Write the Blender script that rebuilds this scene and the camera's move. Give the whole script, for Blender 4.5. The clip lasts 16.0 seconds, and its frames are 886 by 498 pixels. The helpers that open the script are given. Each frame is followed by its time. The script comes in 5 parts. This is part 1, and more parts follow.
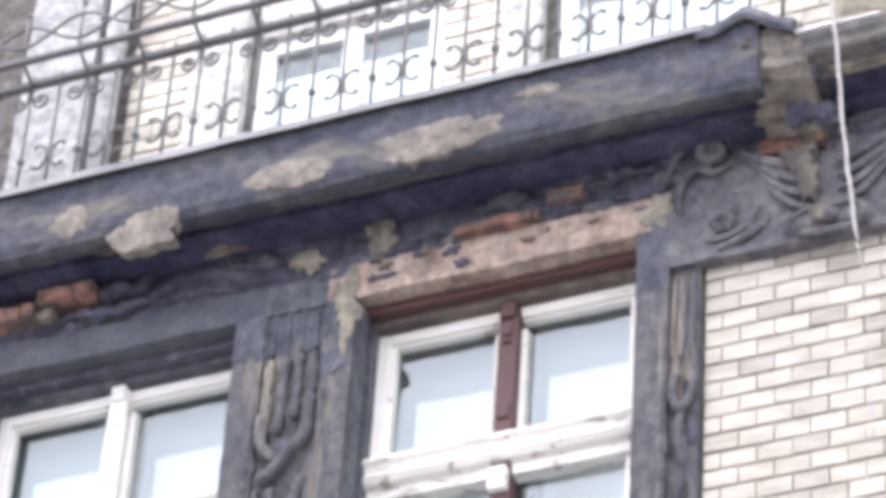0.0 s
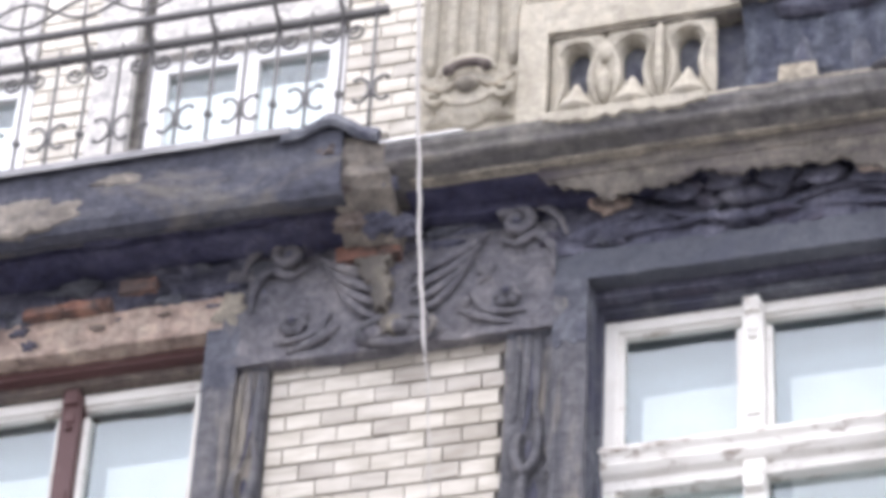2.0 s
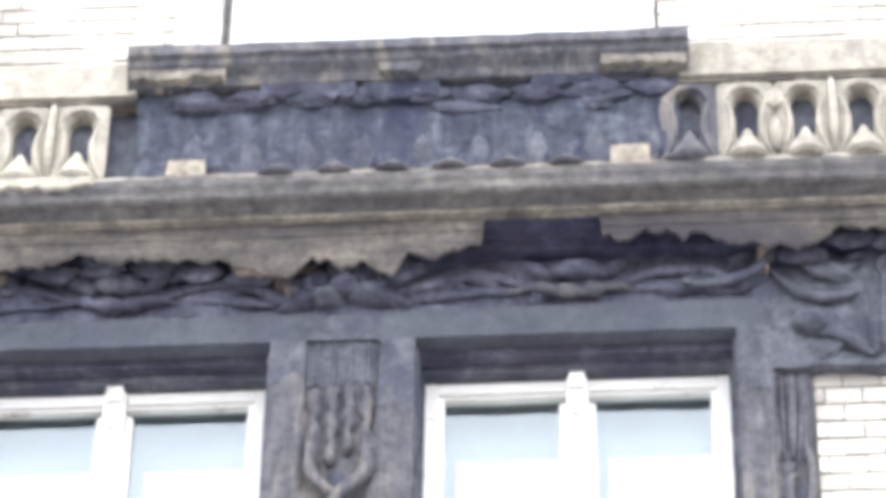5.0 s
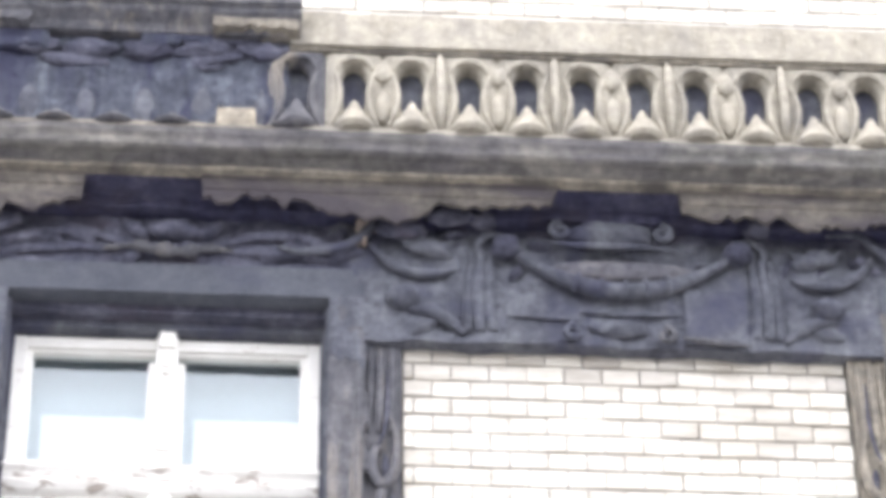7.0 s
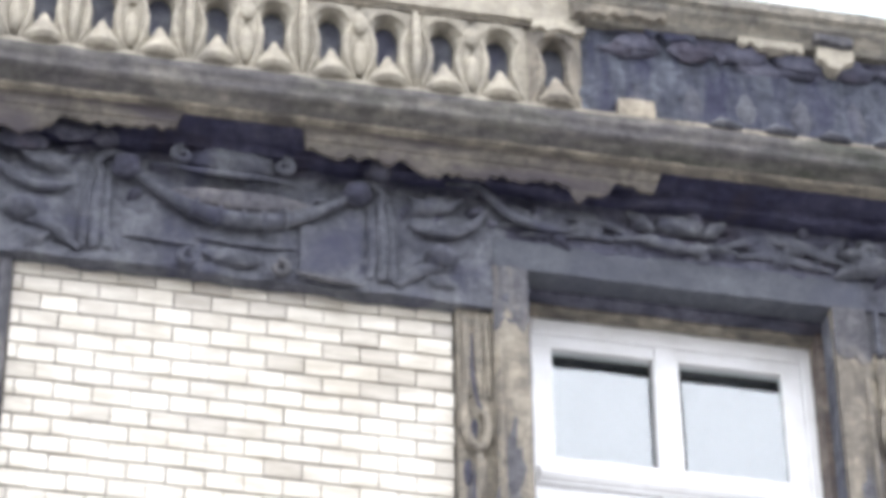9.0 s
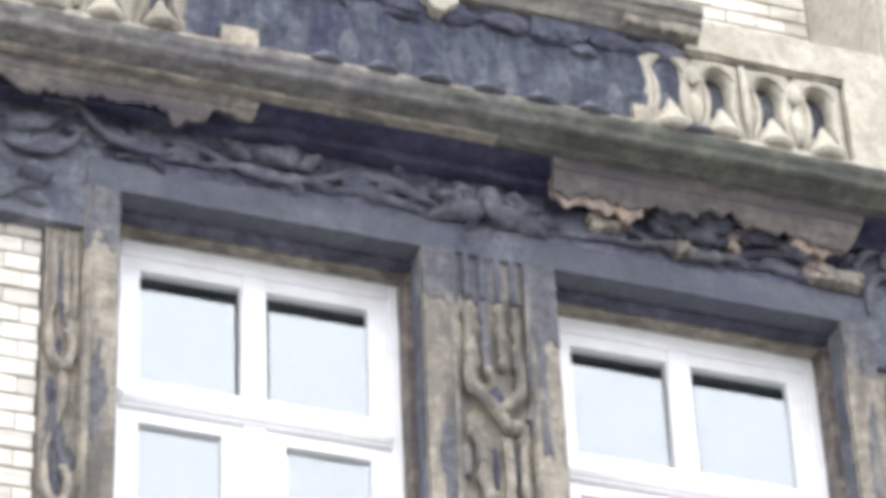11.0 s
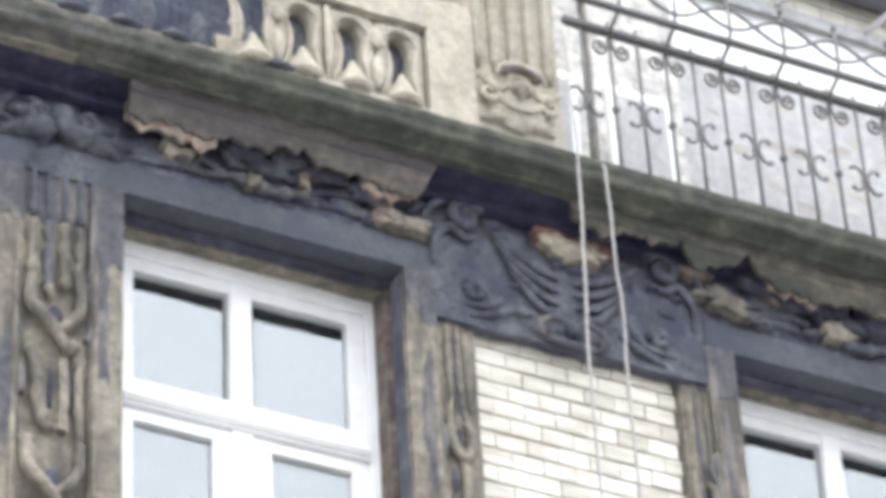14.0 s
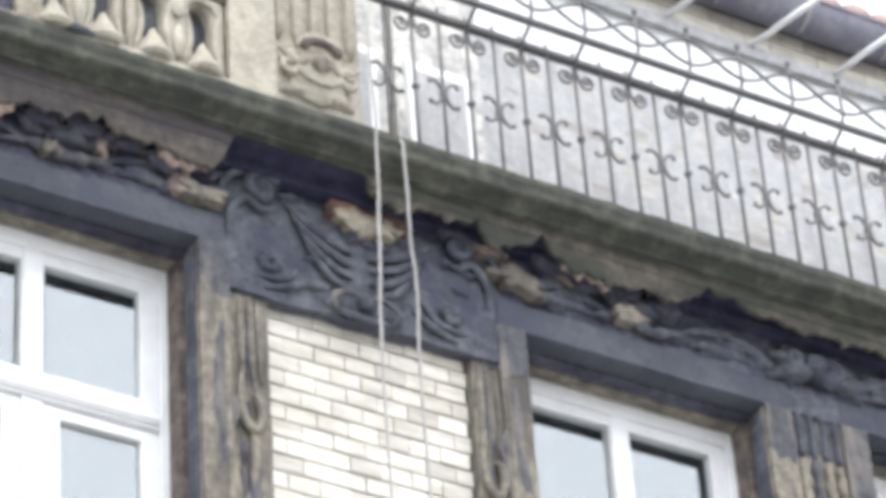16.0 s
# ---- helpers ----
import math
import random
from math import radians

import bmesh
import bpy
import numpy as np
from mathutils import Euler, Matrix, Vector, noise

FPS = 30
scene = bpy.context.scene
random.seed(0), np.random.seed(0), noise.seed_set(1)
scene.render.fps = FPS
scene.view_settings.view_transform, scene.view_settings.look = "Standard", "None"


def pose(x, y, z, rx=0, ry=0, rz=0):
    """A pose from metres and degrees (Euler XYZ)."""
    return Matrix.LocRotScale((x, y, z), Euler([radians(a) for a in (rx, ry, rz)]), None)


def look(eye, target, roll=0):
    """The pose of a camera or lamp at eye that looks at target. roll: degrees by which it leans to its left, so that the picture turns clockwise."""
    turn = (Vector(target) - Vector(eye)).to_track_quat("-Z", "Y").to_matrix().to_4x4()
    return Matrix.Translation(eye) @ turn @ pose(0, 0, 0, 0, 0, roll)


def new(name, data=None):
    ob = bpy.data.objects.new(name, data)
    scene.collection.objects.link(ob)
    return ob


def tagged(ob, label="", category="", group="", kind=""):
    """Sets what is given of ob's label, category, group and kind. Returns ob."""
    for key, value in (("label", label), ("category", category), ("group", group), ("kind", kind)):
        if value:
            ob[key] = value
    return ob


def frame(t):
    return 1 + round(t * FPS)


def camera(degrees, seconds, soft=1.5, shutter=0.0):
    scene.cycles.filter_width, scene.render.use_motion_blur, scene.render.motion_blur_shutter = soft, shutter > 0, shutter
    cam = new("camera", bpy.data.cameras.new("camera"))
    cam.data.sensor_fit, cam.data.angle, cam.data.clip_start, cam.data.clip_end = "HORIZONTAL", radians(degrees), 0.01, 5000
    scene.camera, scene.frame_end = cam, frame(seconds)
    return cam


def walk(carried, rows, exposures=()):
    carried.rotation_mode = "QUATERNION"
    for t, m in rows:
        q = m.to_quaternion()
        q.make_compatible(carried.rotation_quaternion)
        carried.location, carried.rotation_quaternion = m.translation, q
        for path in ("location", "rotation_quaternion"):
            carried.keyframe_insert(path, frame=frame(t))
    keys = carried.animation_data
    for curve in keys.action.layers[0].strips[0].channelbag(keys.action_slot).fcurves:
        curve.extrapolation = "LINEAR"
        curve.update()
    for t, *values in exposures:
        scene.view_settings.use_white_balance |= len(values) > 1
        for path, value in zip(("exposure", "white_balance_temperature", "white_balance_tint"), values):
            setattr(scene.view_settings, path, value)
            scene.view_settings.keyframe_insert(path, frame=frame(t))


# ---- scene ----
# ---- camera and its walk ----
EYE = (-1.297, -9.856, 1.6)
PATH = [
    (0.0, 129.356, -3.325, 22.809),
    (0.5, 130.012, -3.156, 21.255),
    (1.0, 130.457, -3.027, 18.912),
    (1.5, 130.769, -2.889, 16.890),
    (2.0, 131.257, -2.527, 14.958),
    (2.5, 131.595, -2.572, 13.234),
    (3.0, 131.934, -2.144, 11.063),
    (3.5, 132.298, -1.938, 9.275),
    (4.0, 132.849, -1.698, 7.479),
    (4.5, 132.886, -0.902, 5.794),
    (5.0, 132.982, -0.833, 3.683),
    (5.2, 132.733, -0.709, 2.448),
    (7.3, 132.327, 0.531, -4.547),
    (7.5, 132.110, 0.492, -5.484),
    (8.0, 131.888, 0.508, -7.272),
    (8.5, 131.515, 0.569, -9.180),
    (9.0, 131.317, 0.663, -11.045),
    (9.5, 130.869, 1.524, -13.268),
    (10.0, 130.882, 2.117, -14.719),
    (10.2, 130.598, 2.088, -15.437),
    (12.3, 129.309, 2.699, -21.877),
    (12.5, 129.110, 2.792, -22.587),
    (13.0, 129.016, 2.954, -23.462),
    (13.5, 128.764, 2.733, -24.853),
    (14.0, 128.670, 2.752, -25.925),
    (14.5, 128.705, 2.817, -27.018),
    (15.0, 128.805, 3.041, -27.995),
    (15.5, 128.576, 3.232, -28.820),
    (16.0, 128.087, 3.375, -29.411),
]
cam = camera(13.42, 16.0, soft=5.2)
walk(cam, [(t, pose(*EYE, rx, ry, rz)) for t, rx, ry, rz in PATH], exposures=[(0.0, 0.86, 6450, 14), (1.5, 0.68, 6450, 14), (2.5, 0.70, 6450, 14), (4.0, 1.0, 6450, 13), (5.0, 1.2, 6400, 10), (7.5, 0.98, 6500, 11), (9.0, 0.78, 6500, 9), (9.5, 0.70, 6500, 9), (10.1, 0.96, 6500, 9), (12.5, 0.80, 6550, 6), (14.0, 0.72, 6500, 6), (16.0, 0.66, 6500, 6)])

# ---- world and sun: an overcast winter sky ----
world = bpy.data.worlds.new("overcast_sky")
scene.world = world
world.use_nodes = True
wn, wl = world.node_tree.nodes, world.node_tree.links
background = wn["Background"]
sky = wn.new("ShaderNodeTexSky")
sky.sky_type, sky.sun_disc = "NISHITA", False
sky.sun_elevation, sky.sun_rotation = radians(76), radians(200)
sky.dust_density, sky.air_density = 4.0, 1.2
cloud = wn.new("ShaderNodeMix")
cloud.data_type = "RGBA"
cloud.inputs["Factor"].default_value = 0.62
cloud.inputs["B"].default_value = (17.9, 17.8, 19.0, 1)
wl.new(sky.outputs["Color"], cloud.inputs["A"])
wl.new(cloud.outputs["Result"], background.inputs["Color"])
background.inputs["Strength"].default_value = 0.15

sun_data = bpy.data.lights.new("sun", "SUN")
sun_data.energy, sun_data.angle, sun_data.color = 1.3, radians(36), (1.0, 0.97, 0.94)
sun = new("sun", sun_data)
sun.matrix_world = look((-1.5, -5, 26), (0, 0, 6))


# ---- materials ----
def material(name, rough=0.8, metal=0.0):
    m = bpy.data.materials.new(name)
    m.use_nodes = True
    b = m.node_tree.nodes["Principled BSDF"]
    b.inputs["Roughness"].default_value, b.inputs["Metallic"].default_value = rough, metal
    return m, m.node_tree.nodes, m.node_tree.links, b


def noise_node(n, l, scale, detail=6.0, rough=0.6, stretch=None, warp=0.0):
    coord = n.new("ShaderNodeTexCoord")
    tex = n.new("ShaderNodeTexNoise")
    tex.inputs["Scale"].default_value, tex.inputs["Detail"].default_value = scale, detail
    tex.inputs["Roughness"].default_value, tex.inputs["Distortion"].default_value = rough, warp
    geo = n.new("ShaderNodeNewGeometry")
    out = geo.outputs["Position"]
    if stretch:
        mp = n.new("ShaderNodeMapping")
        mp.inputs["Scale"].default_value = stretch
        l.new(out, mp.inputs["Vector"])
        out = mp.outputs["Vector"]
    l.new(out, tex.inputs["Vector"])
    n.remove(coord)
    return tex.outputs["Fac"]


def ramp(n, l, fac, stops):
    r = n.new("ShaderNodeValToRGB")
    while len(r.color_ramp.elements) < len(stops):
        r.color_ramp.elements.new(0.5)
    for e, (p, c) in zip(r.color_ramp.elements, stops):
        e.position, e.color = p, (*c, 1)
    l.new(fac, r.inputs["Fac"])
    return r.outputs["Color"]


def blend(n, l, fac, a, b, kind="MIX"):
    x = n.new("ShaderNodeMix")
    x.data_type, x.blend_type = "RGBA", kind
    if isinstance(fac, float):
        x.inputs["Factor"].default_value = fac
    else:
        l.new(fac, x.inputs["Factor"])
    for key, v in (("A", a), ("B", b)):
        if isinstance(v, tuple):
            x.inputs[key].default_value = (*v, 1)
        else:
            l.new(v, x.inputs[key])
    return x.outputs["Result"]


def bump(n, l, b, height, strength, distance):
    k = n.new("ShaderNodeBump")
    k.inputs["Strength"].default_value, k.inputs["Distance"].default_value = strength, distance
    l.new(height, k.inputs["Height"])
    l.new(k.outputs["Normal"], b.inputs["Normal"])


def mineral(name, tones, scale=7.0, stain=None, stain_stops=(0.5, 0.62), stain_scale=2.5, stretch=None, rough=0.9, relief=0.012, warp=0.4, mottle=0.75):
    """Stone, plaster or crust: a ramp of tones, with a second substance laid over it in patches."""
    m, n, l, b = material(name, rough)
    col = ramp(n, l, noise_node(n, l, scale, 8, 0.65, stretch), tones)
    fine = noise_node(n, l, 70.0, 4, 0.7)
    col = blend(n, l, 0.55, col, ramp(n, l, fine, [(0.3, (0.45, 0.45, 0.45)), (0.7, (1.0, 1.0, 1.0))]), "MULTIPLY")
    middle = noise_node(n, l, 17.0, 7, 0.68, None, 0.3)
    col = blend(n, l, mottle, col, ramp(n, l, middle, [(0.34, (0.42, 0.42, 0.45)), (0.52, (0.95, 0.95, 0.95)), (0.68, (1.5, 1.46, 1.4))]), "MULTIPLY")
    if stain:
        lo, hi = stain_stops
        mask = ramp(n, l, noise_node(n, l, stain_scale, 9, 0.62, stretch, warp), [(lo, (0, 0, 0)), (hi, (1, 1, 1))])
        col = blend(n, l, mask, col, stain)
    l.new(col, b.inputs["Base Color"])
    tall = n.new("ShaderNodeMath")
    tall.operation = "MULTIPLY_ADD"
    l.new(middle, tall.inputs[0])
    tall.inputs[1].default_value = 1.6
    l.new(noise_node(n, l, 38.0, 8, 0.7), tall.inputs[2])
    bump(n, l, b, tall.outputs[0], 0.8, relief)
    return m


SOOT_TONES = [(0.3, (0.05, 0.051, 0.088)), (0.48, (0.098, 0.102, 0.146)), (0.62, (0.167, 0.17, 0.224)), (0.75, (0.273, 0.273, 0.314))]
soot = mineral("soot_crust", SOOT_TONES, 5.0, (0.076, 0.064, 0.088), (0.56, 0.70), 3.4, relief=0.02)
# darker, bluer copy of the soot, standing in for shade under the cornice
soot_shade = mineral("blue_black_soot_shade", [(0.3, (0.027, 0.027, 0.069)), (0.48, (0.049, 0.05, 0.105)), (0.62, (0.084, 0.085, 0.147)), (0.75, (0.155, 0.155, 0.217))], 5.0, (0.044, 0.038, 0.060), (0.56, 0.70), 3.4, relief=0.02)
soot_veil = mineral("streaked_soot_crust", [(0.32, (0.043, 0.049, 0.078)), (0.5, (0.082, 0.093, 0.127)), (0.66, (0.138, 0.155, 0.192)), (0.78, (0.215, 0.232, 0.260))], 5.0, (0.034, 0.037, 0.072), (0.50, 0.62), 3.0, (3.2, 3.2, 0.6), relief=0.018)
soot_grey = mineral("sooted_render", [(0.32, (0.071, 0.075, 0.102)), (0.5, (0.119, 0.126, 0.153)), (0.66, (0.176, 0.186, 0.211)), (0.78, (0.246, 0.256, 0.268))], 4.5, (0.054, 0.057, 0.091), (0.53, 0.66), 2.4, (1.4, 1.4, 0.9), relief=0.010)
soot_pale = mineral("bared_sooted_render", [(0.32, (0.10, 0.10, 0.122)), (0.5, (0.165, 0.162, 0.18)), (0.66, (0.235, 0.225, 0.235)), (0.78, (0.31, 0.295, 0.285))], 4.5, (0.062, 0.063, 0.09), (0.56, 0.70), 2.4, (1.4, 1.4, 0.9), relief=0.010)
soot_smooth = mineral("smooth_sooted_lintel", [(0.3, (0.07, 0.077, 0.099)), (0.5, (0.099, 0.107, 0.13)), (0.7, (0.139, 0.15, 0.173))], 3.0, (0.065, 0.07, 0.101), (0.52, 0.72), 2.0, relief=0.005, mottle=0.3)
soot_streak = mineral("sooted_stone_streaks", [(0.25, (0.085, 0.087, 0.105)), (0.55, (0.14, 0.14, 0.155)), (0.8, (0.25, 0.235, 0.215))], 5.0, (0.36, 0.32, 0.26), (0.54, 0.74), 2.2, (3.0, 3.0, 0.5))
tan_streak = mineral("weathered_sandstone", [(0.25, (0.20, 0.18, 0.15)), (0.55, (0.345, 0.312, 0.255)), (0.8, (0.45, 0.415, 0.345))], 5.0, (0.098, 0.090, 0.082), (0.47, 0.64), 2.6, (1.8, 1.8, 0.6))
tan = mineral("bare_sandstone", [(0.25, (0.29, 0.255, 0.195)), (0.55, (0.43, 0.385, 0.305)), (0.8, (0.54, 0.49, 0.40))], 8.0, (0.13, 0.12, 0.11), (0.55, 0.72), 5.0)
cream = mineral("cream_painted_stone", [(0.28, (0.387, 0.356, 0.286)), (0.5, (0.484, 0.449, 0.370)), (0.75, (0.563, 0.528, 0.444))], 6.0, (0.29, 0.27, 0.235), (0.58, 0.78), 4.2, (1.5, 1.5, 0.7), relief=0.008, mottle=0.35)
cream_worn = mineral("grimy_cream_stone", [(0.28, (0.315, 0.29, 0.235)), (0.5, (0.415, 0.385, 0.318)), (0.75, (0.505, 0.472, 0.395))], 6.0, (0.20, 0.188, 0.17), (0.52, 0.72), 4.2, (1.5, 1.5, 0.7), relief=0.008, mottle=0.4)
cornice_stone = mineral("weathered_cornice_stone", [(0.25, (0.14, 0.13, 0.115)), (0.5, (0.25, 0.235, 0.20)), (0.75, (0.42, 0.39, 0.33))], 4.5, (0.09, 0.09, 0.10), (0.52, 0.68), 2.4, (0.6, 3.0, 3.0))


def mossy_cornice():
    """The cornice stone, overgrown by green-black moss that thickens towards the wet end of the house."""
    m, n, l, b = material("mossy_cornice_stone", 0.92)
    stretch = (0.8, 2.0, 2.0)
    stone = ramp(n, l, noise_node(n, l, 4.5, 8, 0.65, stretch), [(0.25, (0.085, 0.083, 0.08)), (0.5, (0.155, 0.149, 0.138)), (0.75, (0.30, 0.284, 0.255))])
    dirt = ramp(n, l, noise_node(n, l, 3.2, 9, 0.66, (0.7, 2.6, 2.6), 0.5), [(0.43, (0, 0, 0)), (0.60, (1, 1, 1))])
    stone = blend(n, l, dirt, stone, (0.115, 0.11, 0.115))
    stone = blend(n, l, 0.8, stone, ramp(n, l, noise_node(n, l, 16.0, 7, 0.68), [(0.34, (0.45, 0.45, 0.47)), (0.52, (0.95, 0.95, 0.95)), (0.68, (1.5, 1.46, 1.4))]), "MULTIPLY")
    green = ramp(n, l, noise_node(n, l, 8.0, 8, 0.7), [(0.3, (0.038, 0.041, 0.037)), (0.5, (0.066, 0.070, 0.058)), (0.66, (0.128, 0.130, 0.104)), (0.78, (0.24, 0.236, 0.195))])
    geo, split = n.new("ShaderNodeNewGeometry"), n.new("ShaderNodeSeparateXYZ")
    l.new(geo.outputs["Position"], split.inputs["Vector"])
    wet, add = n.new("ShaderNodeMapRange"), n.new("ShaderNodeMath")
    for key, v in (("From Min", -0.5), ("From Max", 4.6), ("To Min", -0.22), ("To Max", 0.30)):
        wet.inputs[key].default_value = v
    l.new(split.outputs["X"], wet.inputs["Value"])
    l.new(wet.outputs["Result"], add.inputs[0])
    l.new(noise_node(n, l, 3.0, 8, 0.68, (0.8, 2.0, 2.0), 0.5), add.inputs[1])
    mask = ramp(n, l, add.outputs[0], [(0.47, (0, 0, 0)), (0.63, (1, 1, 1))])
    l.new(blend(n, l, mask, stone, green), b.inputs["Base Color"])
    bump(n, l, b, noise_node(n, l, 30.0, 8, 0.7), 0.8, 0.014)
    return m


moss_stone = mossy_cornice()
plaster_tan = mineral("old_plaster_layer", [(0.25, (0.11, 0.10, 0.092)), (0.5, (0.20, 0.182, 0.158)), (0.75, (0.33, 0.30, 0.255))], 6.0, (0.085, 0.075, 0.085), (0.45, 0.62), 2.6, (0.6, 2.0, 2.5))
plaster_brown = mineral("brown_layered_plaster", [(0.25, (0.085, 0.078, 0.074)), (0.5, (0.145, 0.13, 0.117)), (0.75, (0.25, 0.215, 0.188))], 6.0, (0.075, 0.068, 0.075), (0.46, 0.62), 2.8, (0.5, 2.2, 3.0))
plaster_wet = mineral("damp_brown_plaster", [(0.25, (0.075, 0.072, 0.065)), (0.5, (0.13, 0.118, 0.10)), (0.75, (0.24, 0.205, 0.17))], 6.0, (0.055, 0.062, 0.05), (0.46, 0.62), 3.0, (0.6, 2.0, 2.5))
plaster_left = mineral("blackened_fascia_plaster", [(0.25, (0.050, 0.054, 0.085)), (0.5, (0.080, 0.085, 0.112)), (0.75, (0.140, 0.142, 0.155))], 5.0, (0.175, 0.160, 0.138), (0.53, 0.68), 2.4, (0.75, 1.0, 1.5))
plaster_end = mineral("patchy_fascia_plaster", [(0.25, (0.16, 0.142, 0.128)), (0.5, (0.255, 0.23, 0.20)), (0.75, (0.36, 0.325, 0.28))], 5.0, (0.085, 0.083, 0.10), (0.56, 0.70), 3.4, relief=0.014)
pink_render = mineral("bare_lintel_render", [(0.25, (0.31, 0.22, 0.185)), (0.5, (0.47, 0.37, 0.31)), (0.75, (0.60, 0.53, 0.43))], 7.0, (0.17, 0.125, 0.11), (0.56, 0.66), 6.0)
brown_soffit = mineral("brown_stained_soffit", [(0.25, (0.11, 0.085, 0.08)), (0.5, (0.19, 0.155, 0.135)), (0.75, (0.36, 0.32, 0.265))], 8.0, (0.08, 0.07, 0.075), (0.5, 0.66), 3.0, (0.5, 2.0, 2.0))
pale_break = mineral("fresh_broken_plaster", [(0.25, (0.30, 0.22, 0.18)), (0.5, (0.46, 0.37, 0.31)), (0.75, (0.60, 0.52, 0.45))], 9.0, (0.12, 0.10, 0.10), (0.47, 0.60), 7.0)
red_brick = mineral("exposed_red_brick", [(0.25, (0.19, 0.095, 0.075)), (0.5, (0.32, 0.165, 0.125)), (0.75, (0.44, 0.28, 0.215))], 14.0, (0.11, 0.085, 0.08), (0.45, 0.58), 8.0)
mortar = mineral("grey_mortar", [(0.25, (0.10, 0.094, 0.088)), (0.5, (0.16, 0.15, 0.138)), (0.75, (0.24, 0.225, 0.205))], 20.0)
wall_plain = mineral("plain_render", [(0.25, (0.34, 0.32, 0.28)), (0.5, (0.41, 0.39, 0.35)), (0.75, (0.48, 0.46, 0.41))], 3.0, relief=0.004)
strip_stone = mineral("pale_window_strip", [(0.25, (0.60, 0.58, 0.55)), (0.5, (0.67, 0.655, 0.63)), (0.75, (0.74, 0.73, 0.70))], 4.0, relief=0.004)
strip_grey = mineral("grey_whitewash", [(0.25, (0.44, 0.44, 0.45)), (0.5, (0.52, 0.52, 0.53)), (0.75, (0.60, 0.60, 0.60))], 6.0, (0.33, 0.325, 0.33), (0.54, 0.74), 2.2, (3.5, 3.5, 0.45), relief=0.003, mottle=0.3)
# unseen paving, its pale tones chosen to throw light under the cornice
bounce_ground = mineral("pale_bounce_ground", [(0.25, (0.25, 0.25, 0.26)), (0.5, (0.33, 0.33, 0.34)), (0.75, (0.41, 0.41, 0.415))], 5.0, rough=0.6)
bounce_paving = mineral("pale_bounce_paving", [(0.25, (0.425, 0.425, 0.432)), (0.5, (0.519, 0.519, 0.516)), (0.75, (0.614, 0.602, 0.600))], 3.0)
# near-black tones stand in for the darkness of unlit rooms
room_darkness = mineral("room_darkness", [(0.25, (0.035, 0.035, 0.036)), (0.75, (0.06, 0.06, 0.06))], 2.0, relief=0.001)
canopy_board = mineral("blue_grey_board", [(0.25, (0.20, 0.195, 0.25)), (0.5, (0.25, 0.245, 0.30)), (0.75, (0.32, 0.31, 0.36))], 4.0, relief=0.003, mottle=0.3)
grey_beam = mineral("grey_painted_beam", [(0.25, (0.35, 0.35, 0.36)), (0.5, (0.45, 0.45, 0.46)), (0.75, (0.55, 0.55, 0.55))], 4.0, relief=0.003)


def glazed_brick_material(name, tint):
    m, n, l, b = material(name, 0.45)
    info = n.new("ShaderNodeObjectInfo")
    col = ramp(n, l, info.outputs["Random"], [(0.0, (0.54, 0.52, 0.495)), (0.2, (0.65, 0.635, 0.605)), (0.5, (0.745, 0.73, 0.695)), (1.0, (0.82, 0.81, 0.775))])
    col = blend(n, l, 0.75, col, ramp(n, l, noise_node(n, l, 11.0, 7, 0.65, (0.5, 1.0, 2.5)), [(0.36, (0.60, 0.57, 0.52)), (0.6, (1, 1, 1))]), "MULTIPLY")
    col = blend(n, l, 0.6, col, ramp(n, l, noise_node(n, l, 1.6, 6, 0.6, (0.8, 1.0, 1.0)), [(0.35, (0.72, 0.69, 0.64)), (0.55, (1, 1, 1))]), "MULTIPLY")
    col = blend(n, l, 1.0, col, tint, "MULTIPLY")
    l.new(col, b.inputs["Base Color"])
    bump(n, l, b, noise_node(n, l, 22.0, 4, 0.6), 0.25, 0.003)
    return m


glazed = glazed_brick_material("glazed_white_brick", (0.96, 0.945, 0.895))
glazed_grimy = glazed_brick_material("grimy_glazed_brick", (0.75, 0.725, 0.675))
whitewashed = glazed_brick_material("whitewashed_brick", (0.72, 0.72, 0.73))


def paint_material(name, colour, under, lo, hi, rough=0.35):
    m, n, l, b = material(name, rough)
    base = blend(n, l, 0.4, colour, ramp(n, l, noise_node(n, l, 9.0, 6, 0.6), [(0.3, (0.72, 0.70, 0.66)), (0.65, (1, 1, 1))]), "MULTIPLY")
    mask = ramp(n, l, noise_node(n, l, 13.0, 9, 0.7, (0.6, 1, 1.6), 0.6), [(lo, (0, 0, 0)), (hi, (1, 1, 1))])
    l.new(blend(n, l, mask, base, under), b.inputs["Base Color"])
    bump(n, l, b, mask, 0.5, -0.002)
    return m


pvc = paint_material("white_plastic", (0.83, 0.84, 0.85), (0.62, 0.61, 0.58), 0.68, 0.85, 0.3)
old_paint = paint_material("old_white_paint", (0.80, 0.79, 0.75), (0.42, 0.37, 0.31), 0.60, 0.66, 0.5)
peeled_paint = paint_material("peeling_white_paint", (0.74, 0.73, 0.69), (0.34, 0.30, 0.26), 0.545, 0.60, 0.6)
red_paint = paint_material("dark_red_brown_paint", (0.095, 0.045, 0.045), (0.17, 0.11, 0.10), 0.58, 0.68, 0.55)
iron = paint_material("weathered_iron_paint", (0.115, 0.114, 0.118), (0.17, 0.13, 0.11), 0.60, 0.72, 0.55)
flashing_metal, fn, fl, fb = material("dull_zinc", 0.55, 0.2)
